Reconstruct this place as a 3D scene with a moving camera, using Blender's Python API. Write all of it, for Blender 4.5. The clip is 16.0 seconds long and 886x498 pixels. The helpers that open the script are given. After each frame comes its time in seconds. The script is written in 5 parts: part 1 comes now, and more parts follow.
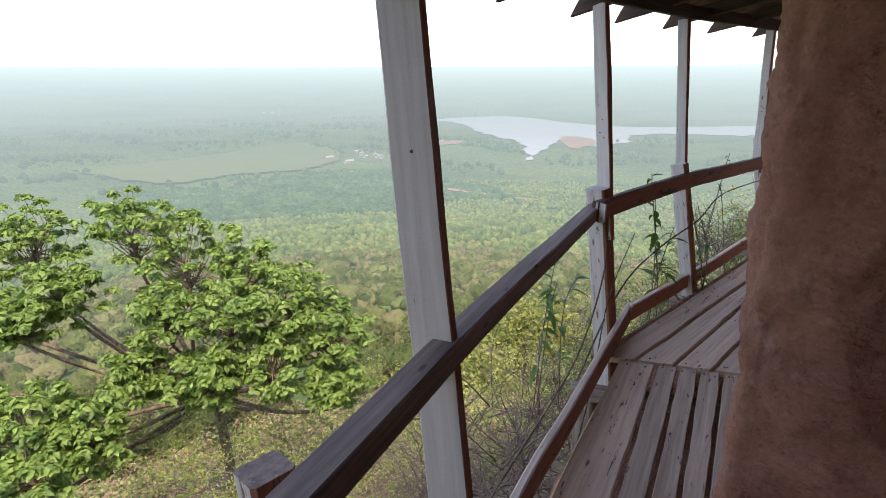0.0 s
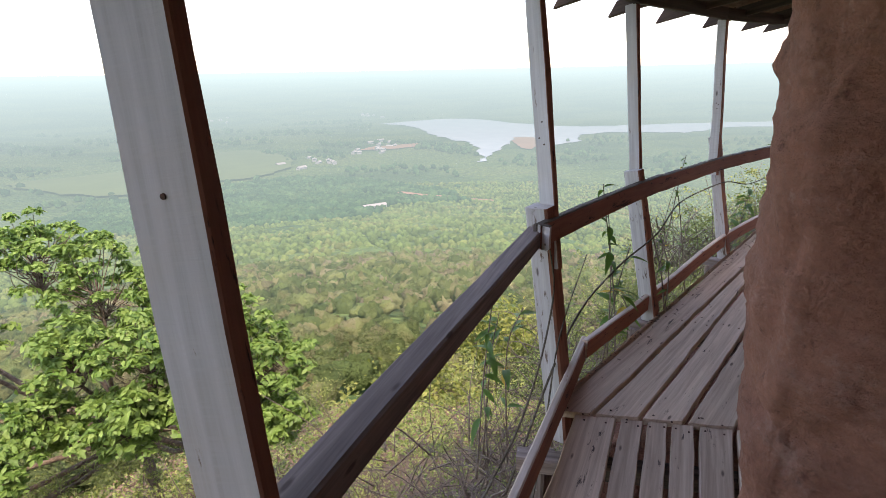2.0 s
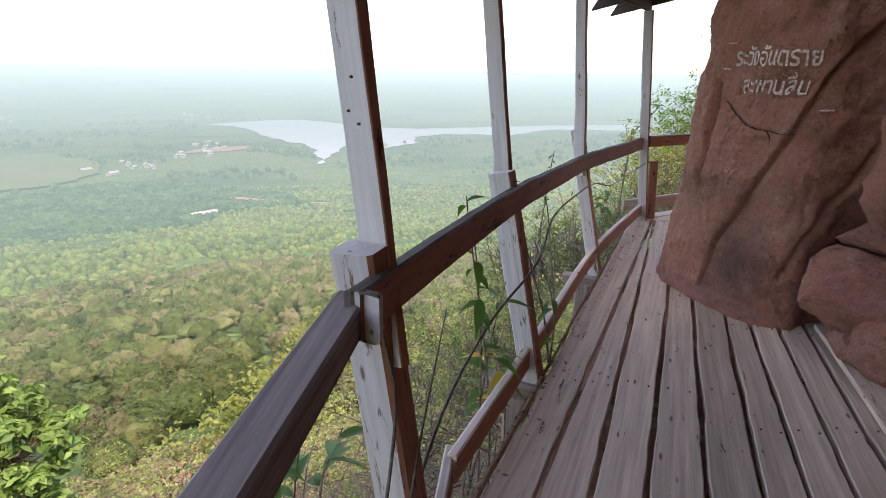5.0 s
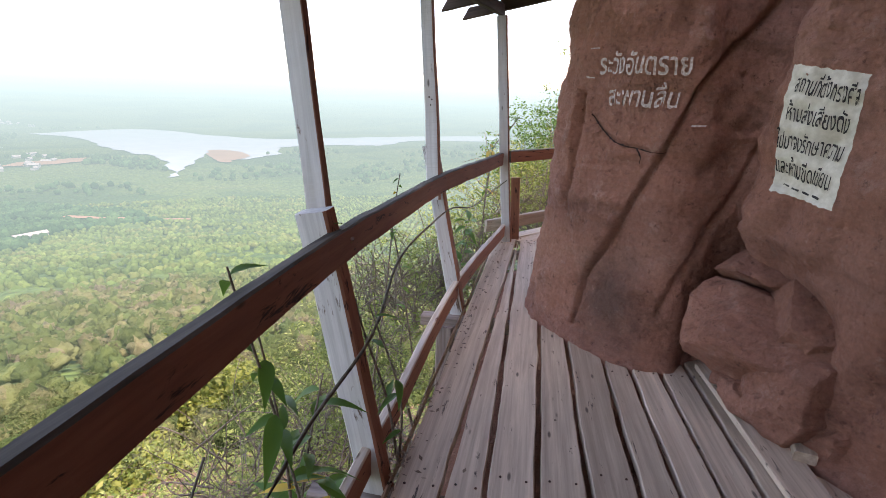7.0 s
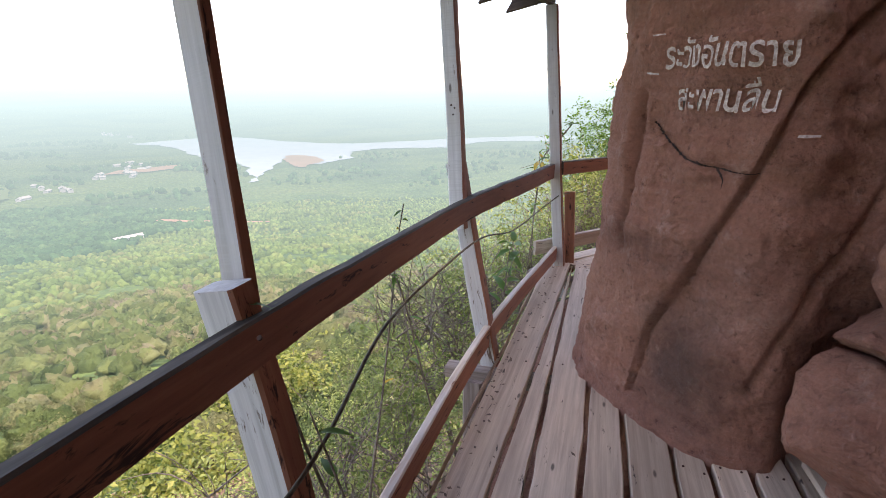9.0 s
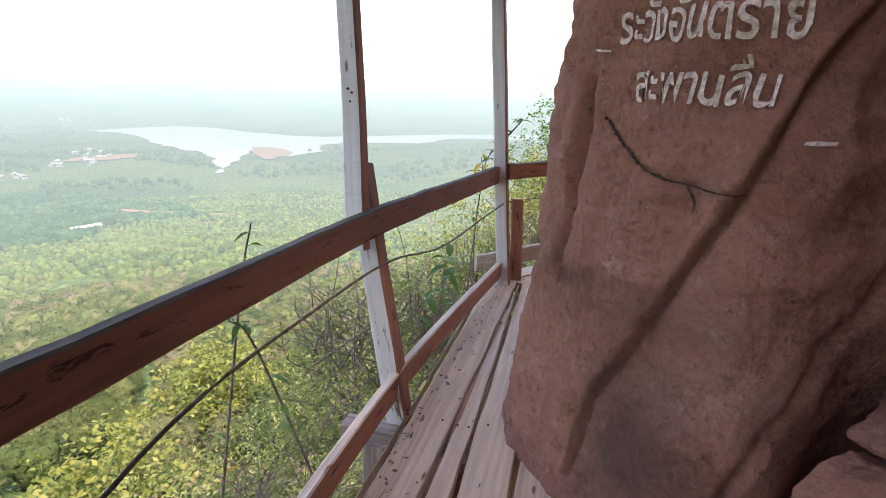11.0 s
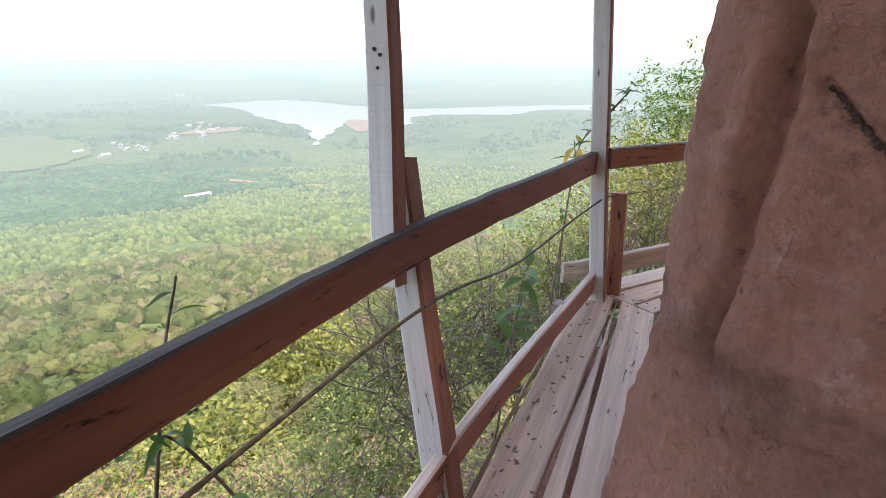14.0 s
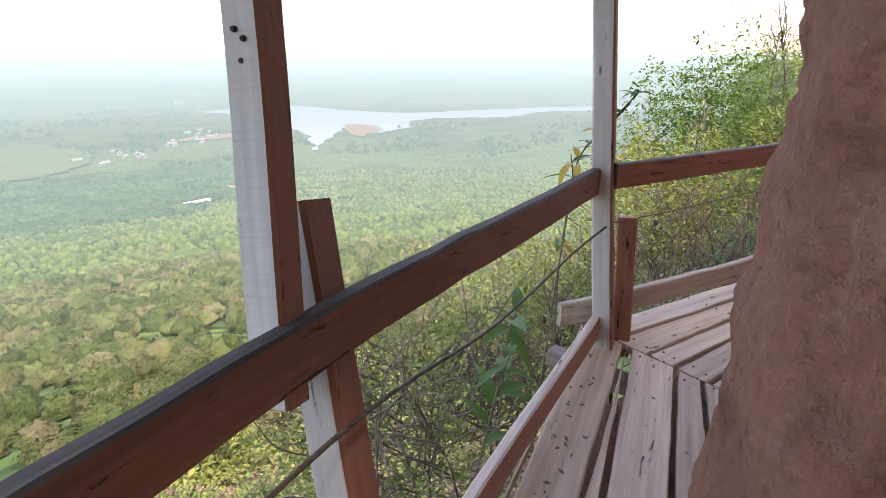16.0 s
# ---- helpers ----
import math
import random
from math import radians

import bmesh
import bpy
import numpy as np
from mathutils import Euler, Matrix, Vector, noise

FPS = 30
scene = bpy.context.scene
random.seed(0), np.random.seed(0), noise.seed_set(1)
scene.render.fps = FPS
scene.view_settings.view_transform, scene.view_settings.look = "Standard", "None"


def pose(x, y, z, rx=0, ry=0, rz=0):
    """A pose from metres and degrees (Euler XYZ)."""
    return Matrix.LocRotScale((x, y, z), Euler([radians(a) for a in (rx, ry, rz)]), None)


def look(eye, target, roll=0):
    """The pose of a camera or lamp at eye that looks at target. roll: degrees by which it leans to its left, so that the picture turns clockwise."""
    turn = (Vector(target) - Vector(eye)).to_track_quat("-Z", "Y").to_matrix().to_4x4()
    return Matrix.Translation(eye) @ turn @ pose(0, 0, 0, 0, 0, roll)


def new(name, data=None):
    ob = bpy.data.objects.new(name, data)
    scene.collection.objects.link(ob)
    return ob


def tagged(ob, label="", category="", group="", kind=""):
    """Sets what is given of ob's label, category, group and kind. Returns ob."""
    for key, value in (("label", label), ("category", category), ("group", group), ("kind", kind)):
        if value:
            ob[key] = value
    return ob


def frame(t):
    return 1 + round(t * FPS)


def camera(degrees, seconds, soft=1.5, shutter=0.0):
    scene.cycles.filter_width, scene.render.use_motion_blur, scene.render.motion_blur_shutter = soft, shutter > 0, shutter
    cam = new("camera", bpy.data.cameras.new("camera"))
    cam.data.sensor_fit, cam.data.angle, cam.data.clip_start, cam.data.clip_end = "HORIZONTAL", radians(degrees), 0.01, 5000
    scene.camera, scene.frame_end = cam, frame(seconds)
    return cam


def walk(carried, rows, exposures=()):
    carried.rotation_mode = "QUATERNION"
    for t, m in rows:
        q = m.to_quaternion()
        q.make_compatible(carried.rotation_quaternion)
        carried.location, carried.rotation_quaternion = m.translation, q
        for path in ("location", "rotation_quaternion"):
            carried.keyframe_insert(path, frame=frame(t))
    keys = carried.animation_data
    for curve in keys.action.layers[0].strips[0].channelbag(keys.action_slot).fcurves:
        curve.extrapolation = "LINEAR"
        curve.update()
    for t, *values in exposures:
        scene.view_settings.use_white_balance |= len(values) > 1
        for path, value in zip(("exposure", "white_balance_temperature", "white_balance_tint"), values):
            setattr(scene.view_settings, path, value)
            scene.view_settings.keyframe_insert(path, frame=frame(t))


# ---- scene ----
from mathutils.bvhtree import BVHTree

cam = camera(78.0, 16.0, soft=0.5)
PATH = [
    (0, (-0.163, 0.050, 1.75), (-0.162, 1.953, 1.134), -0.2),
    (0.5, (-0.165, 0.211, 1.733), (-0.167, 2.114, 1.117), -0.5),
    (1, (-0.107, 0.401, 1.696), (-0.061, 2.304, 1.08), -0.8),
    (1.5, (0.009, 0.610, 1.719), (0.095, 2.510, 1.101), -0.4),
    (2, (0.095, 0.757, 1.703), (0.249, 2.656, 1.096), -1.1),
    (2.5, (0.137, 0.958, 1.67), (0.300, 2.858, 1.067), -1.1),
    (3, (0.179, 1.187, 1.665), (0.353, 3.087, 1.064), -1.4),
    (3.5, (0.249, 1.378, 1.64), (0.469, 3.272, 1.036), -1.1),
    (4, (0.390, 1.665, 1.584), (0.727, 3.545, 0.993), -0.3),
    (4.2, (0.425, 1.772, 1.551), (0.866, 3.631, 0.959), 0.5),
    (6.3, (0.839, 2.535, 1.45), (1.743, 4.22, 0.863), -0.9),
    (6.5, (0.924, 2.59, 1.467), (1.881, 4.249, 0.891), -0.4),
    (7, (1.062, 2.744, 1.44), (2.179, 4.308, 0.886), 2.2),
    (7.5, (1.198, 2.918, 1.452), (2.326, 4.473, 0.896), 2.7),
    (8, (1.299, 3.027, 1.477), (2.397, 4.603, 0.92), 2.0),
    (8.5, (1.461, 3.075, 1.511), (2.357, 4.775, 0.957), -0.5),
    (9, (1.647, 3.176, 1.473), (2.551, 4.871, 0.918), 0.1),
    (9.5, (1.818, 3.37, 1.479), (2.816, 5.011, 0.921), 1.0),
    (10, (1.953, 3.47, 1.445), (2.972, 5.097, 0.885), 1.5),
    (10.2, (2.042, 3.504, 1.44), (3.058, 5.133, 0.879), 1.5),
    (12.3, (2.384, 3.886, 1.385), (3.359, 5.52, 0.771), 3.3),
    (12.5, (2.425, 3.937, 1.388), (3.38, 5.577, 0.757), 2.9),
    (13, (2.57, 4.052, 1.391), (3.43, 5.74, 0.748), 2.4),
    (13.5, (2.637, 4.139, 1.37), (3.401, 5.868, 0.717), 1.6),
    (14, (2.705, 4.291, 1.385), (3.412, 6.039, 0.718), 0.7),
    (14.5, (2.817, 4.429, 1.403), (3.545, 6.171, 0.744), -0.6),
    (15, (2.948, 4.569, 1.387), (3.699, 6.31, 0.751), -0.4),
    (15.5, (3.019, 4.663, 1.357), (3.742, 6.416, 0.72), -0.2),
    (16, (3.081, 4.816, 1.352), (3.788, 6.568, 0.696), -0.1),
]
EXPOSURES = [(0.0, 2.08), (2.0, 2.15), (4.0, 2.12), (6.5, 2.4), (9.0, 2.4), (12.5, 2.55), (14.0, 2.48), (16.0, 2.38)]
walk(cam, [(t, look(eye, target, roll)) for t, eye, target, roll in PATH], [(t, e, 7800, 25) for t, e in EXPOSURES])

# ---------------------------------------------------------------- world, sun, exposure
world = bpy.data.worlds.new("hazy_sky")
scene.world = world
world.use_nodes = True
wn = world.node_tree.nodes
sky = wn.new("ShaderNodeTexSky")
sky.sky_type, sky.sun_disc = "NISHITA", False
SUN_EL, SUN_AZ = 62.0, 172.0
sky.sun_elevation, sky.sun_rotation = radians(SUN_EL), radians(SUN_AZ)
sky.air_density, sky.dust_density, sky.ozone_density, sky.altitude = 0.85, 1.3, 0.5, 0
world.node_tree.links.new(sky.outputs[0], wn["Background"].inputs[0])
wn["Background"].inputs[1].default_value = 0.15
sun = new("sun", bpy.data.lights.new("sun", "SUN"))
sun.data.energy, sun.data.angle, sun.data.color = 1.3, radians(8), (1.0, 0.92, 0.80)
az, el = radians(SUN_AZ), radians(SUN_EL)
sun_way = Vector((math.sin(az) * math.cos(el), math.cos(az) * math.cos(el), math.sin(el)))
sun.matrix_world = look(sun_way * 60, (0, 0, 0))


# ---------------------------------------------------------------- materials
class Mat:
    """A node material with a Principled shader and short ways to add nodes."""

    def __init__(self, name):
        self.m = bpy.data.materials.new(name)
        self.m.use_nodes = True
        self.t = self.m.node_tree
        self.b = self.t.nodes["Principled BSDF"]
        self.out = self.t.nodes["Material Output"]
        self.geo = self.n("ShaderNodeNewGeometry")
        self.pos = self.geo.outputs["Position"]

    def n(self, kind, **values):
        node = self.t.nodes.new(kind)
        for k, v in values.items():
            if k in ("operation", "blend_type", "data_type", "feature", "noise_dimensions"):
                if k == "operation":
                    node.operation = v
                elif k == "blend_type":
                    node.blend_type = v
                elif k == "data_type":
                    node.data_type = v
                elif k == "feature":
                    node.feature = v
            else:
                node.inputs[k].default_value = v
        return node

    def l(self, a, b):
        self.t.links.new(a, b)

    def scaled(self, src, sx, sy, sz, rot=0.0):
        mp = self.n("ShaderNodeMapping")
        mp.inputs["Scale"].default_value = (sx, sy, sz)
        mp.inputs["Rotation"].default_value = (0, 0, rot)
        self.l(src, mp.inputs["Vector"])
        return mp.outputs[0]

    def noise(self, vec, scale, detail=6.0, rough=0.6, distort=0.0):
        nz = self.n("ShaderNodeTexNoise", Scale=scale, Detail=detail, Roughness=rough, Distortion=distort)
        if vec is not None:
            self.l(vec, nz.inputs["Vector"])
        return nz.outputs["Fac"]

    def ramp(self, fac, stops):
        r = self.n("ShaderNodeValToRGB")
        e = r.color_ramp.elements
        while len(e) < len(stops):
            e.new(0.5)
        for x, (p, c) in zip(e, stops):
            x.position = p
            x.color = (*c, 1) if len(c) == 3 else c
        self.l(fac, r.inputs[0])
        return r.outputs[0]

    def mix(self, fac, a, b, mode="MIX"):
        mx = self.n("ShaderNodeMix", data_type="RGBA", blend_type=mode)
        for src, i in ((fac, 0), (a, 6), (b, 7)):
            if isinstance(src, (int, float)):
                mx.inputs[i].default_value = src
            elif isinstance(src, tuple):
                mx.inputs[i].default_value = (*src, 1)
            else:
                self.l(src, mx.inputs[i])
        return mx.outputs[2]

    def maths(self, op, a, b=0.0):
        mt = self.n("ShaderNodeMath", operation=op)
        for src, i in ((a, 0), (b, 1)):
            if isinstance(src, (int, float)):
                mt.inputs[i].default_value = src
            else:
                self.l(src, mt.inputs[i])
        return mt.outputs[0]

    def color(self, src):
        self.l(src, self.b.inputs["Base Color"])

    def gloss(self, rough, spec=0.3):
        self.b.inputs["Roughness"].default_value = rough
        self.b.inputs["Specular IOR Level"].default_value = spec

    def bump(self, h, strength, dist):
        bp = self.n("ShaderNodeBump", Strength=strength, Distance=dist)
        self.l(h, bp.inputs["Height"])
        if self.b.inputs["Normal"].links:
            self.l(self.b.inputs["Normal"].links[0].from_socket, bp.inputs["Normal"])
        self.l(bp.outputs[0], self.b.inputs["Normal"])


def wood_coords(m):
    """Object coordinates: x runs along the grain."""
    tc = m.n("ShaderNodeTexCoord")
    oi = m.n("ShaderNodeObjectInfo")
    add = m.n("ShaderNodeVectorMath", operation="ADD")
    m.l(tc.outputs["Object"], add.inputs[0])
    sc = m.maths("MULTIPLY", oi.outputs["Random"], 37.0)
    m.l(sc, add.inputs[1])
    return add.outputs[0], oi.outputs["Random"]


def wood(name, light, dark, chip=None, chip_at=0.62, rough=0.75, sawn=False):
    m = Mat(name)
    v, rnd = wood_coords(m)
    grain = m.noise(m.scaled(v, 1.6, 42, 42), 1.0, 8, 0.62, 0.3)
    blot = m.noise(m.scaled(v, 1.2, 5, 5), 1.3, 6, 0.65)
    c = m.ramp(grain, [(0.3, dark), (0.66, light)])
    c = m.mix(m.ramp(blot, [(0.38, (0, 0, 0)), (0.7, (1, 1, 1))]), c, m.mix(0.5, c, dark))
    tone = m.maths("ADD", m.maths("MULTIPLY", rnd, 0.34), 0.8)
    c = m.mix(1.0, c, tone, "MULTIPLY")
    if chip:
        ch = m.ramp(m.noise(m.scaled(v, 5, 26, 26), 1.0, 7, 0.7, 0.5), [(chip_at, (0, 0, 0)), (chip_at + 0.05, (1, 1, 1))])
        c = m.mix(ch, c, chip)
    if sawn:
        marks = m.noise(m.scaled(v, 130, 5, 5), 1.0, 3, 0.5, 0.2)
        c = m.mix(m.ramp(marks, [(0.5, (0, 0, 0)), (0.62, (0.35, 0.35, 0.35))]), c, dark)
        c = m.mix(m.ramp(m.noise(v, 2.2, 5, 0.6), [(0.45, (0, 0, 0)), (0.7, (0.5, 0.5, 0.5))]), c, (0.42, 0.35, 0.27))
        m.bump(marks, 0.3, 0.003)
    knots = m.n("ShaderNodeTexVoronoi", Scale=1.0)
    m.l(m.scaled(v, 3.2, 11, 11), knots.inputs["Vector"])
    c = m.mix(m.ramp(knots.outputs["Distance"], [(0.05, (0.8, 0.8, 0.8)), (0.10, (0, 0, 0))]), c, (0.06, 0.04, 0.03))
    m.color(c)
    m.gloss(rough, 0.25)
    m.bump(grain, 0.35, 0.004)
    m.bump(blot, 0.3, 0.008)
    return m.m


M_PLANK = wood("worn_floor_boards", (0.64, 0.505, 0.375), (0.37, 0.28, 0.205), (0.08, 0.058, 0.045), 0.62)
M_WHITE = wood("flaking_white_paint", (0.62, 0.61, 0.585), (0.44, 0.42, 0.385), (0.13, 0.085, 0.06), 0.645, sawn=True)
M_WORN = wood("bleached_wood_with_paint_rests", (0.56, 0.55, 0.53), (0.36, 0.34, 0.32), (0.12, 0.08, 0.06), 0.6)
M_BROWN = wood("red_brown_painted_wood", (0.37, 0.165, 0.10), (0.25, 0.105, 0.068), (0.05, 0.024, 0.02), 0.59)
M_DARK = wood("weathered_dark_beam", (0.33, 0.265, 0.225), (0.12, 0.09, 0.075), (0.5, 0.46, 0.42), 0.66)
M_TOP = wood("weathered_rail_top", (0.19, 0.16, 0.12), (0.055, 0.045, 0.034), (0.14, 0.15, 0.07), 0.6)
M_PALE = wood("worn_pale_edge", (0.64, 0.56, 0.46), (0.38, 0.29, 0.22), (0.2, 0.1, 0.07), 0.62)


# roof timber, a darker brown than the rail beams
M_ROOFWOOD = wood("dark_roof_timber", (0.11, 0.075, 0.055), (0.045, 0.03, 0.024))


def sandstone():
    m = Mat("red_sandstone")
    v = m.scaled(m.pos, 1, 1, 1)
    big = m.noise(v, 1.1, 5, 0.55, 0.4)
    strat = m.noise(m.scaled(v, 2.2, 2.2, 34), 1.0, 7, 0.6, 0.6)
    grit = m.noise(v, 46, 6, 0.7)
    spots = m.noise(v, 7.0, 8, 0.75)
    c = m.ramp(big, [(0.3, (0.31, 0.13, 0.085)), (0.55, (0.41, 0.188, 0.127)), (0.75, (0.50, 0.26, 0.19))])
    c = m.mix(m.ramp(strat, [(0.42, (0, 0, 0)), (0.68, (0.35, 0.35, 0.35))]), c, (0.40, 0.215, 0.16))
    c = m.mix(m.ramp(spots, [(0.56, (0, 0, 0)), (0.70, (0.55, 0.55, 0.55))]), c, (0.50, 0.32, 0.255))
    c = m.mix(m.ramp(m.noise(v, 3.1, 8, 0.7), [(0.54, (0, 0, 0)), (0.74, (0.75, 0.75, 0.75))]), c, (0.13, 0.055, 0.038))
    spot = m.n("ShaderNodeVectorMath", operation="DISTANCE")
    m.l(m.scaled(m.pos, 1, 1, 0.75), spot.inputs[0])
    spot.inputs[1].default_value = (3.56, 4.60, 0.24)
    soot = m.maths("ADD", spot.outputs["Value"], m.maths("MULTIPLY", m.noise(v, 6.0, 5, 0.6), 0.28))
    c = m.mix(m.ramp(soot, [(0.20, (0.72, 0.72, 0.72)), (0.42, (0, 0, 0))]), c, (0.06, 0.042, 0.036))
    pits = m.noise(v, 19.0, 6, 0.75)
    # shade in the small pits painted in, dark red where the noise is low
    c = m.mix(m.ramp(pits, [(0.30, (0.75, 0.75, 0.75)), (0.42, (0, 0, 0))]), c, (0.11, 0.045, 0.03))
    c = m.mix(m.ramp(pits, [(0.62, (0, 0, 0)), (0.74, (0.6, 0.6, 0.6))]), c, (0.56, 0.36, 0.29))
    c = m.mix(1.0, c, m.maths("ADD", m.maths("MULTIPLY", grit, 0.9), 0.55), "MULTIPLY")
    m.color(c)
    m.gloss(0.8, 0.25)
    m.bump(pits, 0.8, 0.02)
    m.bump(strat, 0.25, 0.012)
    m.bump(grit, 0.9, 0.010)
    m.bump(spots, 1.0, 0.055)
    pit = m.n("ShaderNodeTexVoronoi", Scale=5.0)
    warp = m.n("ShaderNodeVectorMath", operation="ADD")
    nz = m.n("ShaderNodeTexNoise", Scale=3.0, Detail=5.0)
    m.l(v, nz.inputs["Vector"])
    m.l(v, warp.inputs[0])
    m.l(nz.outputs["Color"], warp.inputs[1])
    m.l(warp.outputs[0], pit.inputs["Vector"])
    m.bump(pit.outputs["Distance"], 0.35, 0.05)
    return m.m


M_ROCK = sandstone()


def plain(name, a, b, scale=20, rough=0.7, spec=0.3, bump=0.2):
    m = Mat(name)
    f = m.noise(m.scaled(m.pos, 1, 1, 1), scale, 6, 0.6)
    m.color(m.ramp(f, [(0.35, a), (0.68, b)]))
    m.gloss(rough, spec)
    m.bump(f, bump, 0.01)
    return m.m


M_PAINT = plain("white_lettering_paint", (0.36, 0.26, 0.22), (0.66, 0.58, 0.51), 70)
M_BOARD = plain("cream_painted_panel", (0.50, 0.46, 0.36), (0.66, 0.62, 0.52), 30)
M_INK = plain("black_lettering_paint", (0.02, 0.018, 0.016), (0.06, 0.05, 0.045), 60)
M_CRACK = plain("dark_crack", (0.03, 0.014, 0.01), (0.06, 0.03, 0.02), 40)
M_ROOF = plain("rusty_corrugated_iron", (0.10, 0.045, 0.03), (0.20, 0.12, 0.09), 9, 0.6)
M_STEM = plain("brown_twig_bark", (0.085, 0.065, 0.05), (0.24, 0.195, 0.155), 50)
M_VINE = plain("greenish_vine_stem", (0.05, 0.04, 0.028), (0.13, 0.11, 0.075), 40)
M_BARK = plain("grey_brown_bark", (0.08, 0.06, 0.045), (0.2, 0.16, 0.12), 14, 0.85, 0.2, 0.5)
M_NAIL = plain("rusty_nail_iron", (0.03, 0.015, 0.01), (0.10, 0.04, 0.02), 80)


def leafy(name, a, b, c, far=False):
    m = Mat(name)
    r = m.geo.outputs["Random Per Island"]
    col = m.ramp(r, [(0.0, a), (0.55, b), (1.0, c)])
    big = m.noise(m.scaled(m.pos, 1, 1, 1), 0.11 if far else 1.4, 3, 0.5)
    col = m.mix(m.ramp(big, [(0.35, (0, 0, 0)), (0.7, (0.6, 0.6, 0.6))]), col, c)
    m.color(col)
    m.gloss(0.5, 0.3)
    tr = m.n("ShaderNodeBsdfTranslucent")
    m.l(m.mix(0.3, col, (0.28, 0.42, 0.06)), tr.inputs[0])
    ms = m.n("ShaderNodeMixShader")
    ms.inputs[0].default_value = 0.35
    m.l(m.b.outputs[0], ms.inputs[1])
    m.l(tr.outputs[0], ms.inputs[2])
    m.l(ms.outputs[0], m.out.inputs[0])
    return m.m


M_LEAF = leafy("glossy_green_leaves", (0.042, 0.10, 0.022), (0.11, 0.215, 0.042), (0.22, 0.34, 0.09))
M_SHRUB = leafy("olive_shrub_leaves", (0.06, 0.105, 0.025), (0.15, 0.21, 0.05), (0.33, 0.37, 0.13))
M_YELLOW = leafy("yellow_green_leaves", (0.08, 0.12, 0.025), (0.15, 0.19, 0.042), (0.27, 0.28, 0.07))
M_DEEP = leafy("dark_creeper_leaves", (0.025, 0.07, 0.018), (0.05, 0.13, 0.025), (0.10, 0.2, 0.04))
M_AMBER = leafy("yellowed_leaf", (0.5, 0.3, 0.03), (0.6, 0.38, 0.04), (0.62, 0.42, 0.08))
M_DRY = plain("dead_brown_leaves", (0.10, 0.062, 0.042), (0.24, 0.17, 0.115), 30)


def painted_haze(m, col, start, end, most):
    """Haze painted into far materials: bluish emission mixed in by distance from the origin."""
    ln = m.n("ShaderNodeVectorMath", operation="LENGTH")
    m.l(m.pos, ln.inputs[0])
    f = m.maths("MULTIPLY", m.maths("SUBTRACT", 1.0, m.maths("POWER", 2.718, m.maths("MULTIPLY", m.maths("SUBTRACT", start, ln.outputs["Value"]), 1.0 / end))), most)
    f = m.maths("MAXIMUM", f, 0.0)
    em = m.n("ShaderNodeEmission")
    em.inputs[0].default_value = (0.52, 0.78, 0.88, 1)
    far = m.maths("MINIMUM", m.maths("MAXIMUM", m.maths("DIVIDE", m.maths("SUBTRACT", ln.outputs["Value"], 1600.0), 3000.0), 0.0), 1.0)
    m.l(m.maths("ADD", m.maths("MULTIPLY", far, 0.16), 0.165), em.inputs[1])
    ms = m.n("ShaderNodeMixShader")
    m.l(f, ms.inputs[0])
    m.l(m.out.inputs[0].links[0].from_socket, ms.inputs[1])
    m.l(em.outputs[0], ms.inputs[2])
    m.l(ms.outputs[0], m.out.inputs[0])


def country():
    m = Mat("valley_woods_and_fields")
    v = m.scaled(m.pos, 1, 1, 0)
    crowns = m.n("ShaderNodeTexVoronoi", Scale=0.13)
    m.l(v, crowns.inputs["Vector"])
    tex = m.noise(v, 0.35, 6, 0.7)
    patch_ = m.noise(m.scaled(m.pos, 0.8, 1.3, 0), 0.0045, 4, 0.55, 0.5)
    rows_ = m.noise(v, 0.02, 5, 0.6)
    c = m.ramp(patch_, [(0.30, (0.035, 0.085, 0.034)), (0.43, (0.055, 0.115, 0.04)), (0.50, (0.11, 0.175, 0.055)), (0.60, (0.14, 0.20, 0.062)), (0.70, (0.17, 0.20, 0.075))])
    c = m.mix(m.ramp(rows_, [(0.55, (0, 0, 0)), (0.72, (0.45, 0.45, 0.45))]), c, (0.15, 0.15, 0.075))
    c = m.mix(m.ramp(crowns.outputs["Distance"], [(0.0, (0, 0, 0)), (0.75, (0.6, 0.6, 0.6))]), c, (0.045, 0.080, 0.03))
    c = m.mix(m.ramp(tex, [(0.4, (0, 0, 0)), (0.75, (0.35, 0.35, 0.35))]), c, (0.15, 0.20, 0.075))
    m.color(c)
    m.gloss(0.9, 0.1)
    m.bump(crowns.outputs["Distance"], 1.0, -5.0)
    painted_haze(m, c, 60.0, 880.0, 0.95)
    return m.m


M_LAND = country()


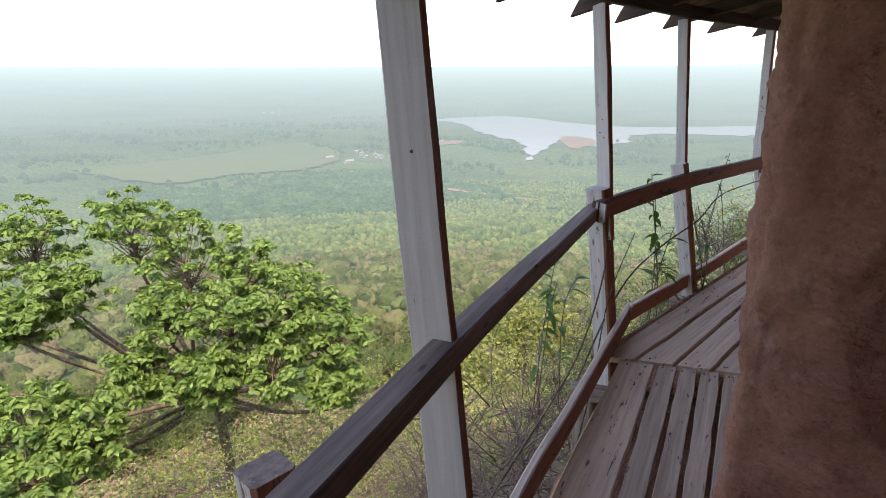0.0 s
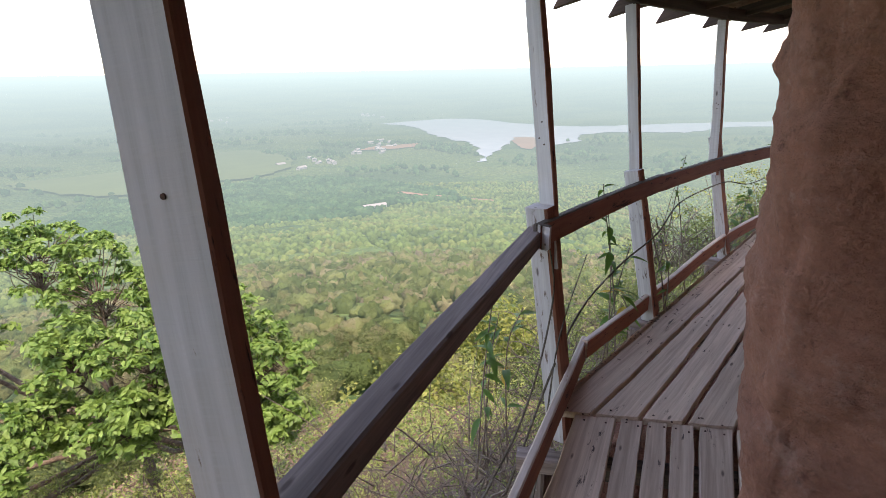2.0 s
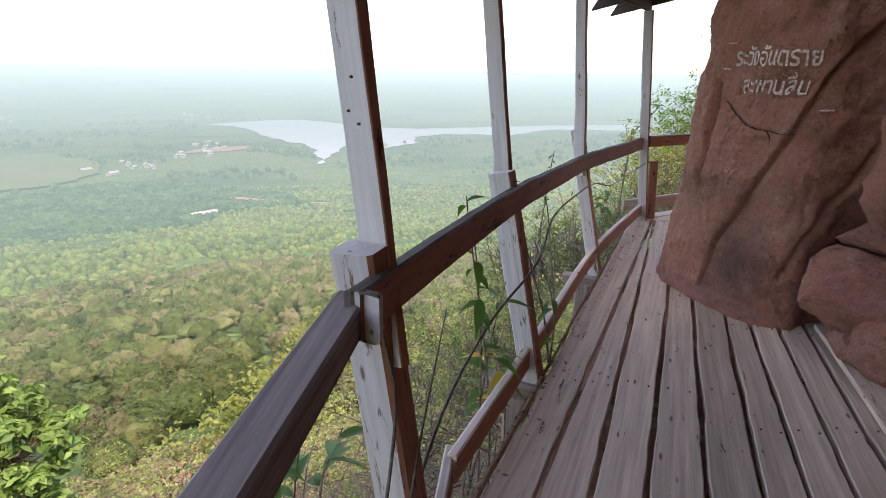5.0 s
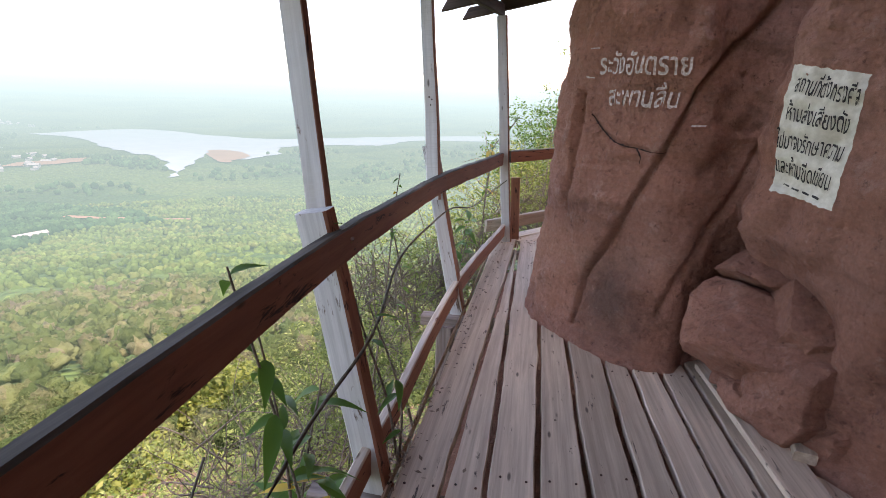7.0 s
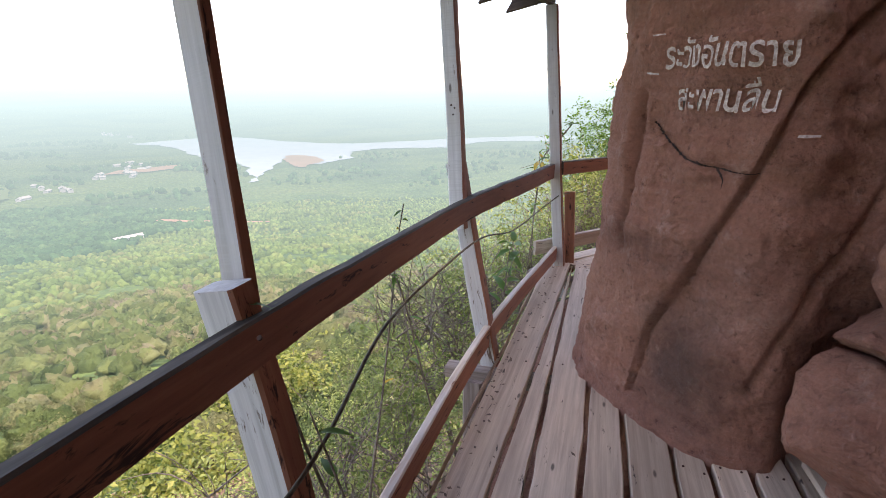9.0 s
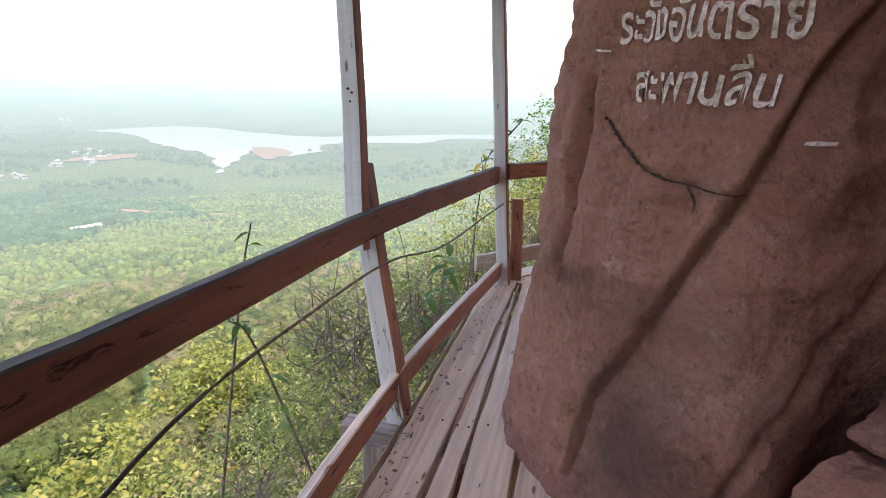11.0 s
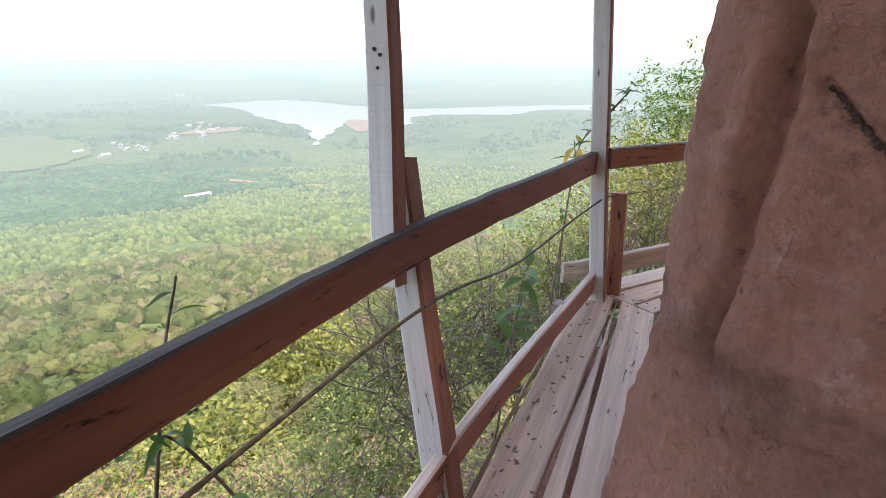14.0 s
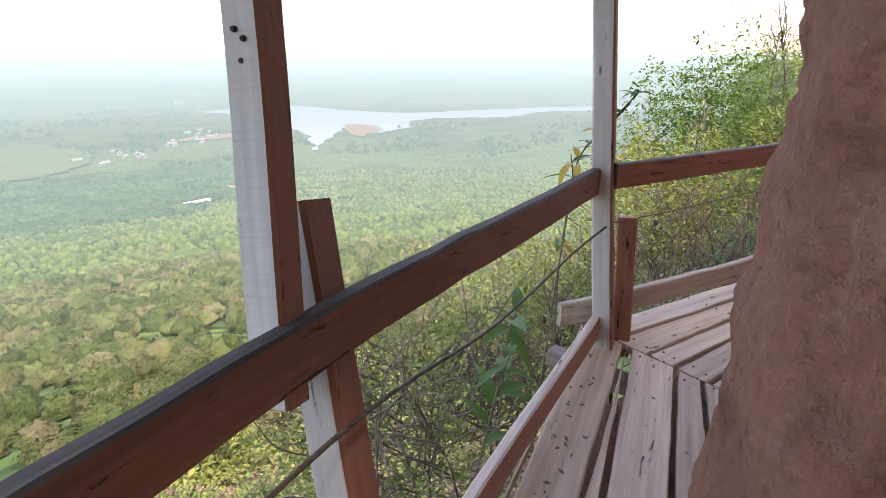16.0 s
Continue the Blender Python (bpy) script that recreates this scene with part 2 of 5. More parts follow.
def far_wood(name, stops, cell_size=0.21):
    m = Mat(name)
    r = m.geo.outputs["Random Per Island"]
    v = m.scaled(m.pos, 1, 1, 0)
    cell = m.n("ShaderNodeTexVoronoi", Scale=cell_size)
    m.l(v, cell.inputs["Vector"])
    sep = m.n("ShaderNodeSeparateColor")
    m.l(cell.outputs["Color"], sep.inputs[0])
    zone = m.noise(v, 0.03, 3, 0.5)
    f = m.maths("ADD", m.maths("MULTIPLY", sep.outputs[0], 0.5), m.maths("MULTIPLY", zone, 0.6))
    a = m.ramp(f, list(zip((0.22, 0.45, 0.62, 0.76, 0.88), stops)))
    col = m.mix(1.0, a, m.maths("ADD", m.maths("MULTIPLY", r, 0.5), 0.75), "MULTIPLY")
    m.color(col)
    m.gloss(0.8, 0.1)
    leafage = m.noise(m.scaled(m.pos, 1, 1, 1), 1.6, 5, 0.75)
    m.bump(leafage, 0.9, 0.9)
    painted_haze(m, col, 60.0, 880.0, 0.95)
    return m.m


M_WOODS = far_wood("mixed_hillside_crowns", ((0.060, 0.098, 0.034), (0.105, 0.145, 0.050), (0.145, 0.175, 0.066), (0.175, 0.172, 0.088), (0.20, 0.178, 0.115)))
M_YOUNG = far_wood("young_pale_green_crowns", ((0.075, 0.12, 0.038), (0.105, 0.165, 0.048), (0.13, 0.19, 0.055), (0.15, 0.19, 0.06), (0.17, 0.19, 0.075)), 0.05)
M_OLD = far_wood("bluish_green_plantation_crowns", ((0.030, 0.078, 0.034), (0.042, 0.098, 0.040), (0.055, 0.118, 0.046), (0.065, 0.13, 0.05), (0.08, 0.14, 0.055)), 0.05)


def flat_far(name, col, rough=0.9, spec=0.1):
    m = Mat(name)
    f = m.noise(m.scaled(m.pos, 1, 1, 1), 0.02, 4, 0.6)
    m.color(m.ramp(f, [(0.3, tuple(x * 0.85 for x in col)), (0.7, col)]))
    m.gloss(rough, spec)
    painted_haze(m, None, 60.0, 880.0, 0.95)
    return m.m


M_WATER = flat_far("pale_lake_water", (0.40, 0.42, 0.42), 0.25, 0.4)
M_SOIL = flat_far("bare_red_soil", (0.34, 0.21, 0.14))
M_FIELD = flat_far("pale_green_field", (0.125, 0.165, 0.062))
M_FARWALL = flat_far("pale_far_buildings", (0.40, 0.38, 0.36))
M_EARTH = plain("leaf_litter_earth", (0.055, 0.042, 0.028), (0.15, 0.11, 0.075), 6, 0.95, 0.1, 0.5)


# ---------------------------------------------------------------- builders
def thing(name, label, category, at=(0, 0, 0), group="", kind=""):
    ob = new(name)
    ob.location = at
    return tagged(ob, label, category, group, kind)


def mesh_of(name, verts, faces, mats, idx=None, smooth=False):
    me = bpy.data.meshes.new(name)
    me.from_pydata([tuple(v) for v in verts], [], [tuple(f) for f in faces])
    for x in mats:
        me.materials.append(x)
    if idx is not None:
        me.polygons.foreach_set("material_index", idx)
    if smooth:
        me.polygons.foreach_set("use_smooth", [True] * len(me.polygons))
    me.update()
    return me


def hang(name, me, parent=None, label="", m=None):
    ob = new(name, me)
    if m is not None:
        ob.matrix_basis = m
    if parent is not None:
        ob.parent = parent
        ob.matrix_parent_inverse = pose(*parent.location).inverted()
    if label:
        ob["label"] = label
    return ob


def frame_between(a, b, side):
    """A pose at a whose x runs to b and whose y is nearest to side."""
    a, b = Vector(a), Vector(b)
    x = (b - a).normalized()
    z = x.cross(Vector(side)).normalized()
    y = z.cross(x)
    m = Matrix((x, y, z)).transposed().to_4x4()
    m.translation = a
    return m, (b - a).length


def timber(name, a, b, wide, thick, side, mats, parent=None, label="", wob=0.004, seed=0, segs=10, skew=(0, 0)):
    """A worn sawn timber from a to b. wide is measured along side, thick across it. mats: (+side, -side, +across, -across, ends)."""
    m, length = frame_between(a, b, side)
    rnd = random.Random(seed + 5)
    verts, faces, idx = [], [], []
    off = rnd.random() * 90
    bev = min(wide, thick) * 0.1
    for i in range(segs + 1):
        x = length * i / segs
        def wv(k):
            return wob * noise.noise(Vector((x * 2.3 + off, k * 7.1, 0.3))) * 2
        w0, w1, t0, t1 = -wide / 2 + wv(1), wide / 2 + wv(2), -thick / 2 + wv(3), thick / 2 + wv(4)
        for y, z in ((w1 - bev, t1), (w0 + bev, t1), (w0, t1 - bev), (w0, t0 + bev), (w0 + bev, t0), (w1 - bev, t0), (w1, t0 + bev), (w1, t1 - bev)):
            e = skew[0] * (y / wide) if i == 0 else skew[1] * (y / wide) if i == segs else 0
            verts.append((x + e, y, z))
    for i in range(segs):
        for k in range(8):
            p, q = i * 8 + k, i * 8 + (k + 1) % 8
            faces.append((p, q, q + 8, p + 8))
            idx.append((2, 1, 1, 1, 3, 0, 0, 0)[k])
    faces += [tuple(range(7, -1, -1)), tuple(range(segs * 8, segs * 8 + 8))]
    idx += [4, 4]
    me = mesh_of(name, verts, faces, mats, idx)
    bm = bmesh.new()
    bm.from_mesh(me)
    bmesh.ops.recalc_face_normals(bm, faces=bm.faces)
    bm.to_mesh(me)
    bm.free()
    return hang(name, me, parent, label, m)


def tube(name, pts, r0, r1, mat, parent=None, label="", sides=6):
    """A tapered round stem through points."""
    pts = [Vector(p) for p in pts]
    verts, faces = [], []
    for i, p in enumerate(pts):
        d = (pts[min(i + 1, len(pts) - 1)] - pts[max(i - 1, 0)]).normalized()
        u = d.orthogonal().normalized()
        w = d.cross(u)
        r = r0 + (r1 - r0) * i / max(1, len(pts) - 1)
        for k in range(sides):
            a = 2 * math.pi * k / sides
            verts.append(p + (u * math.cos(a) + w * math.sin(a)) * r)
    n = len(pts)
    for i in range(n - 1):
        for k in range(sides):
            k2 = (k + 1) % sides
            faces.append((i * sides + k, i * sides + k2, (i + 1) * sides + k2, (i + 1) * sides + k))
    faces += [tuple(range(sides - 1, -1, -1)), tuple(range((n - 1) * sides, n * sides))]
    if name is None:
        return verts, faces
    return hang(name, mesh_of(name, verts, faces, [mat], smooth=True), parent, label)


def smooth_path(pts, per=6):
    """Catmull-Rom through the points."""
    p = [Vector(x) for x in pts]
    p = [p[0] * 2 - p[1]] + p + [p[-1] * 2 - p[-2]]
    out = []
    for i in range(1, len(p) - 2):
        for k in range(per):
            t = k / per
            a, b, c, d = p[i - 1], p[i], p[i + 1], p[i + 2]
            out.append(0.5 * (2 * b + (c - a) * t + (2 * a - 5 * b + 4 * c - d) * t * t + (3 * b - a - 3 * c + d) * t ** 3))
    return out + [p[-2]]


def leaves(centres, normals, size, rng, aspect=2.2, droop=0.25, tilt=0.45):
    """Folded leaf blades, six corners and four faces each, as arrays."""
    n = len(centres)
    nz = normals + rng.normal(0, tilt, (n, 3))
    nz /= np.linalg.norm(nz, axis=1)[:, None]
    d = rng.normal(0, 1, (n, 3))
    d[:, 2] -= droop
    d -= (d * nz).sum(1)[:, None] * nz
    d /= np.linalg.norm(d, axis=1)[:, None]
    s = np.cross(nz, d)
    ln = size * rng.uniform(0.6, 1.3, n)[:, None]
    wd = ln / aspect
    c = centres
    pts = np.stack([c - d * ln * 0.5, c + s * wd * 0.5 - d * ln * 0.05 + nz * wd * 0.16, c + d * ln * 0.5 - nz * ln * 0.1, c - s * wd * 0.5 - d * ln * 0.05 + nz * wd * 0.16], 1)
    base = np.arange(n)[:, None] * 4
    tri = np.array([[0, 1, 2], [0, 2, 3]])
    return pts.reshape(-1, 3), (base[:, :, None] + tri[None]).reshape(-1, 3)


def fast_mesh(name, verts, tris, mats, idx=None):
    me = bpy.data.meshes.new(name)
    v = np.asarray(verts, np.float32)
    f = np.asarray(tris, np.int32)
    me.vertices.add(len(v))
    me.vertices.foreach_set("co", v.ravel())
    me.loops.add(f.size)
    me.loops.foreach_set("vertex_index", f.ravel())
    me.polygons.add(len(f))
    me.polygons.foreach_set("loop_start", np.arange(0, f.size, 3, dtype=np.int32))
    for x in mats:
        me.materials.append(x)
    if idx is not None:
        me.polygons.foreach_set("material_index", np.asarray(idx, np.int32))
    me.update(calc_edges=True)
    return me


# ---------------------------------------------------------------- ground, valley, lake
def land_z(x, y):
    """Height of the hillside and the valley floor."""
    dx, dy = x - 2.0, y - 3.0
    r = np.hypot(dx, dy)
    out = (-dx * 0.69 + dy * 0.72)            # metres out from the cliff line
    o = np.maximum(out, 0.0)
    prof = np.interp(r, [0, 2, 5, 12, 30, 60, 140, 300, 600, 850, 2300, 4700], [-1.9, -2.6, -4.6, -9.0, -19, -32, -58, -98, -150, -170, -170, 42])
    side = np.clip((dx * 0.72 + dy * 0.69) / 6.0 - 0.9, 0, 1) * np.clip(1.6 - out / 6.0, 0, 1) * np.clip(1.5 - r / 40, 0, 1)
    near = prof + side * 1.2
    back = np.clip((-out - 2.0) / 8.0, 0, 1) * np.clip(1.6 - r / 400.0, 0, 1)
    return near * (1 - back) + back * -1.9


def build_ground():
    rs = np.concatenate([np.linspace(0, 12, 25), np.geomspace(13, 4700, 110)])
    na = 220
    verts, faces = [], []
    for i, r in enumerate(rs):
        for k in range(na):
            a = 2 * math.pi * k / na
            x, y = 2 + r * math.cos(a), 3 + r * math.sin(a)
            z = float(land_z(x, y))
            rough = min(r * 0.05, 7.0) * (0 if r > 700 else 1)
            z += rough * noise.noise(Vector((x, y, 0)) / max(4.0, min(40.0, r * 0.25)))
            verts.append((x, y, z))
    for i in range(len(rs) - 1):
        for k in range(na):
            k2 = (k + 1) % na
            faces.append((i * na + k, i * na + k2, (i + 1) * na + k2, (i + 1) * na + k))
    ids = [1 if rs[f // na] < 26 else 0 for f in range(len(faces))]
    me = mesh_of("ground", verts, faces, [M_LAND, M_EARTH], ids, True)
    return tagged(hang("ground", me), "wooded hillside and hazy green valley plain", "ground", kind="structure")


build_ground()


def patch(name, pts, z, mat, label, category, kind="structure", wob=0.0):
    path = smooth_path([(x, y, z) for x, y in pts] + [(*pts[0], z)], 8)[:-1]
    verts = [(p.x + wob * noise.noise(p / 30), p.y + wob * noise.noise(p / 30 + Vector((5, 5, 5))), z) for p in path]
    bm = bmesh.new()
    f = bm.faces.new([bm.verts.new(v) for v in verts])
    bmesh.ops.triangulate(bm, faces=[f])
    bmesh.ops.recalc_face_normals(bm, faces=bm.faces)
    me = bpy.data.meshes.new(name)
    bm.to_mesh(me)
    bm.free()
    if me.polygons[0].normal.z < 0:
        me.flip_normals()
    me.materials.append(mat)
    return tagged(hang(name, me), label, category, kind=kind)


patch("lake", [(-52, 2107), (261, 2243), (465, 1927), (586, 1795), (859, 1790), (1122, 1791), (1477, 1736), (1333, 1563), (1032, 1645), (836, 1524), (701, 1566), (546, 1564), (466, 1398), (316, 1308), (308, 1470), (241, 1275), (175, 1112), (192, 1267), (182, 1440), (120, 1598), (67, 1926)],
      -168.0, M_WATER, "pale winding lake in the far plain", "lake", wob=22)
patch("spit", [(299, 1441), (344, 1527), (383, 1486), (382, 1367), (302, 1275)], -167.2, M_SOIL, "bare brown spit of land in the lake", "spit", wob=12)
patch("bare_ground", [(-90, 1338), (-60, 1400), (10, 1430), (60, 1440), (40, 1380), (-30, 1340)], -167.4, M_SOIL, "bare reddish ground by the village", "ground", wob=12)
patch("field", [(-690, 1010), (-507, 890), (-422, 880), (-359, 950), (-267, 985), (-215, 1090), (-245, 1250), (-376, 1400), (-470, 1235), (-560, 1100)], -166.5, M_FIELD, "pale green field in the hazy plain", "field", wob=14)
patch("farm_track", [(5, 778), (60, 738), (117, 706), (118, 698), (58, 729), (3, 768)], -157.0, M_SOIL, "sandy track through the woods", "track", wob=4)


def far_house(x, y, w, d, h, turn, label):
    """A small gabled building far off in the plain."""
    g = float(land_z(x, y)) - 1
    t = thing("house", label, "house", (x, y, g), "houses of the far village")
    c, sn = math.cos(turn), math.sin(turn)
    def at(u, v, z):
        return (x + c * u - sn * v, y + sn * u + c * v, g + z)
    wv = [at(u, v, z) for z in (0, h) for u, v in ((-w, -d), (w, -d), (w, d), (-w, d))]
    hang("wall", mesh_of("wall", wv, [(0, 1, 5, 4), (1, 2, 6, 5), (2, 3, 7, 6), (3, 0, 4, 7)], [M_FARWALL]), t)
    rv = [at(u, v, z) for u in (-w - 0.5, w + 0.5) for v, z in ((-d - 0.8, h - 0.3), (0, h + d * 0.55), (d + 0.8, h - 0.3), (0, h + d * 0.5))]
    hang("roof", mesh_of("roof", rv, [(0, 4, 5, 1), (1, 5, 6, 2), (2, 6, 7, 3), (3, 7, 4, 0), (0, 1, 2, 3), (4, 7, 6, 5)], [M_FARWALL]), t)


far_house(-30, 672, 15, 3.5, 5, 0.45, "long pale shed beside a sandy track")
hr = random.Random(3)
for _ in range(34):
    x0, y0 = hr.choice(((-190, 1140), (-140, 1200), (-90, 1300), (-60, 1420), (-20, 1470), (-85, 2400), (-700, 2330)))
    far_house(x0 + hr.uniform(-60, 60), y0 + hr.uniform(-70, 70), hr.uniform(4, 10), hr.uniform(3, 5), hr.uniform(4, 7), hr.uniform(0, 3), "small pale village house among trees")



def crown_dome(rng, x, y, z, size, na, nr, rough):
    """An uneven leafy dome as vertices and triangles."""
    th = np.linspace(0, 2 * math.pi, na, endpoint=False)[None, :] + np.linspace(0, 0.8, nr)[:, None] + rng.uniform(0, 6)
    ph = np.linspace(0.28, 1.95, nr)[:, None] + np.zeros((1, na))
    rad = size * (1 + rng.normal(0, rough, (nr, na)))
    squash = rng.uniform(0.7, 1.1)
    v = np.stack([x + rad * np.sin(ph) * np.cos(th), y + rad * np.sin(ph) * np.sin(th), z + rad * np.cos(ph) * squash], 2).reshape(-1, 3)
    v = np.vstack([v, [[x, y, z + size * squash * rng.uniform(0.85, 1.12)]]])
    i = np.arange(nr - 1)[:, None] * na
    j = np.arange(na)[None, :]
    p, q = i + j, i + (j + 1) % na
    f = np.concatenate([np.stack([p, p + na, q], 2).reshape(-1, 3), np.stack([q, p + na, q + na], 2).reshape(-1, 3), np.stack([j[0], (j[0] + 1) % na, np.full(na, nr * na)], 1)])
    return v, f


PLANTATION = [(-420, 640), (-265, 566), (-158, 570), (-33, 604), (-6, 690), (95, 700), (73, 807), (-48, 944), (-176, 985), (-281, 930), (-330, 818), (-450, 830)]
FIELD = [(-690, 1010), (-507, 890), (-422, 880), (-359, 950), (-267, 985), (-215, 1090), (-245, 1250), (-376, 1400), (-470, 1235), (-560, 1100)]


def inside(x, y, ring):
    """Which of the places lie in the ring."""
    hit = np.zeros(len(x), bool)
    for (ax, ay), (bx, by) in zip(ring, ring[1:] + ring[:1]):
        hit ^= ((ay > y) != (by > y)) & (x < (bx - ax) * (y - ay) / (by - ay + 1e-9) + ax)
    return hit


def open_ground(x, y):
    """Track, shed, village square and lake, where no trees stand."""
    track = (np.abs((y - 738) + 0.64 * (x - 60)) < 14) & (x > -60) & (x < 125)
    shed = np.hypot(x + 30, y - 672) < 20
    square = np.hypot((x + 15) / 85, (y - 1385) / 55) < 1
    lake = (x > -80) & (x < 1500) & (y > 1050 + 0.25 * np.abs(x - 200)) & (y > 1480 - 1.2 * np.maximum(0, 420 - x)) & (y < 2260)
    return track | shed | square | lake


def wood_mesh(label, x, y, size, mat, seed, na, nr, rough, k=0, leaf=0.0):
    """Uneven crowns joined into one wood, leafy where k is set."""
    rng = np.random.default_rng(seed)
    z = land_z(x, y)
    vs, fs, base = [], [], 0
    for i in range(len(x)):
        zc = z[i] + size[i] * 0.6
        v, f = crown_dome(rng, x[i], y[i], zc, size[i] * (0.82 if k > 100 else 0.95), na, nr, rough)
        vs.append(v)
        fs.append(f + base)
        base += len(v)
        if k:
            th, ph = rng.uniform(0, 2 * math.pi, k), np.arccos(rng.uniform(-0.35, 1, k))
            nrm = np.stack([np.sin(ph) * np.cos(th), np.sin(ph) * np.sin(th), np.cos(ph)], 1)
            lob = 1 + 0.18 * np.sin(3 * th + i) * np.sin(4 * ph + 2 * i) + 0.12 * np.sin(7 * th + 3 * i) * np.sin(6 * ph)
            c = nrm * (size[i] * lob * rng.uniform(0.8, 1.08, k))[:, None] + np.array([x[i], y[i], zc])
            v, f = leaves(c, nrm, size[i] * leaf, rng, 1.5, 0.0, 0.3)
            vs.append(v)
            fs.append(f + base)
            base += len(v)
    me = fast_mesh("woods", np.concatenate(vs), np.concatenate(fs), [mat])
    me.polygons.foreach_set("use_smooth", np.ones(len(me.polygons), bool))
    return tagged(hang("woods", me), label, "woods", kind="stuff")


def sector(rng, r0, r1, n):
    r = np.sqrt(rng.uniform(r0 * r0, r1 * r1, n))
    a = rng.uniform(radians(18), radians(152), n)
    x, y = 2 + r * np.cos(a), 3 + r * np.sin(a)
    keep = ((-(x - 2) * 0.69 + (y - 3) * 0.72) > 7) & ~((r < 24) & (a > radians(88)))
    return x[keep], y[keep], r[keep]


def far_woods():
    rng = np.random.default_rng(7)
    x, y, r = sector(rng, 17, 75, 480)
    wood_mesh("dense olive and brown treetops on the hillside below", x, y, rng.uniform(0.9, 2.4, len(x)) * 0.9, M_WOODS, 1, 12, 7, 0.2, 900, 0.11)
    x, y, r = sector(rng, 75, 270, 4300)
    wood_mesh("mixed green and brown woods at the foot of the hill", x, y, rng.uniform(1.0, 2.6, len(x)) * np.clip(r / 110, 0.9, 1.5), M_WOODS, 2, 10, 6, 0.22, 70, 0.22)
    # young trees in rows
    g = np.stack(np.meshgrid(np.arange(-420, 640, 5.2), np.arange(250, 1020, 5.2)), 2).reshape(-1, 2)
    u = g + rng.normal(0, 1.1, g.shape)
    x, y = u[:, 0] * 0.94 - u[:, 1] * 0.34 + 210, u[:, 0] * 0.34 + u[:, 1] * 0.94
    r = np.hypot(x, y)
    thin = 0.5 + 0.5 * np.sin(x * 0.021 + 1.3 * np.sin(y * 0.017)) * np.sin(y * 0.027 + x * 0.006)
    keep = (r > 265) & (r < 900) & (x > -360) & (x < 480) & ~inside(x, y, PLANTATION) & ~open_ground(x, y) & (rng.random(len(x)) < 0.35 + 0.55 * thin)
    x, y = x[keep], y[keep]
    wood_mesh("young pale green plantation in the valley", x, y, rng.uniform(1.7, 3.1, len(x)), M_YOUNG, 3, 6, 3, 0.12)
    # the old plantation beyond the shed
    g = np.stack(np.meshgrid(np.arange(-460, 110, 6.2), np.arange(560, 1000, 6.2)), 2).reshape(-1, 2) + rng.normal(0, 1.3, (92 * 71, 2))
    x, y = g[:, 0], g[:, 1]
    keep = inside(x, y, PLANTATION) & ~open_ground(x, y)
    x, y = x[keep], y[keep]
    wood_mesh("dense bluish-green plantation of older trees", x, y, rng.uniform(3.6, 5.4, len(x)), M_OLD, 4, 8, 4, 0.13)
    # belts of trees in the plain
    x, y, r = sector(rng, 850, 2300, 7000)
    belt = np.sin(x * 0.011 + 2.2 * np.sin(y * 0.004)) * np.sin(y * 0.017 + 1.5 * np.sin(x * 0.006)) > 0.2
    keep = belt & ~inside(x, y, FIELD) & ~open_ground(x, y)
    x, y = x[keep], y[keep]
    wood_mesh("hazy belts of trees in the far plain", x, y, rng.uniform(3.5, 7.5, len(x)), M_OLD, 5, 6, 3, 0.14)
    # wooded shore by the village
    x, y = rng.uniform(-60, 175, 260), rng.uniform(1180, 1500, 260)
    keep = (np.abs((y - 1440) + 1.1 * (x - 20)) < 75) & ~(np.hypot((x + 15) / 85, (y - 1385) / 55) < 1)
    x, y = x[keep], y[keep]
    wood_mesh("dark trees between the village and the lake", x, y, rng.uniform(4, 8, len(x)), M_OLD, 6, 7, 4, 0.14)


far_woods()

# ---------------------------------------------------------------- the cliff
CLIFF = [(2.2, -4.0), (2.0, -2.0), (1.85, -0.4), (1.72, 0.6), (1.45, 1.28), (1.06, 1.53), (0.86, 1.70), (0.93, 1.90), (1.12, 2.12), (1.42, 2.30), (2.0, 2.32), (2.85, 2.45), (3.36, 2.95), (3.50, 3.36),
         (3.60, 3.58), (3.70, 3.94), (4.02, 4.07), (4.02, 4.19), (3.70, 4.33), (3.60, 4.62), (3.60, 4.9), (3.64, 5.14), (3.84, 5.38), (4.4, 5.6), (5.2, 5.85), (6.4, 6.1), (8.5, 6.4), (13, 6.8)]


def along(p, a, b):
    """Distance of p from the segment a-b, and how far along it lies."""
    ab = b - a
    k = max(0.0, min(1.0, (p - a).dot(ab) / ab.dot(ab)))
    return (p - a - ab * k).length, k


GROOVES = [  # (y, z) runs on the face of the lettered rock: course, depth, width
    ([(4.02, 2.4), (4.22, 1.75), (4.42, 1.20), (4.62, 0.72), (4.78, 0.40), (4.80, 0.1)], 0.06, 0.009),
    ([(4.02, 1.62), (4.16, 1.20), (4.22, 0.95), (4.30, 0.55), (4.36, 0.3)], 0.035, 0.010),
    ([(4.925, 1.345), (4.87, 1.30), (4.815, 1.266), (4.726, 1.213), (4.637, 1.191), (4.576, 1.185), (4.50, 1.173), (4.43, 1.172)], 0.022, 0.012),
    ([(5.01, 1.45), (5.01, 1.33), (5.01, 1.17), (5.02, 0.98), (5.03, 0.76)], 0.06, 0.028),
]


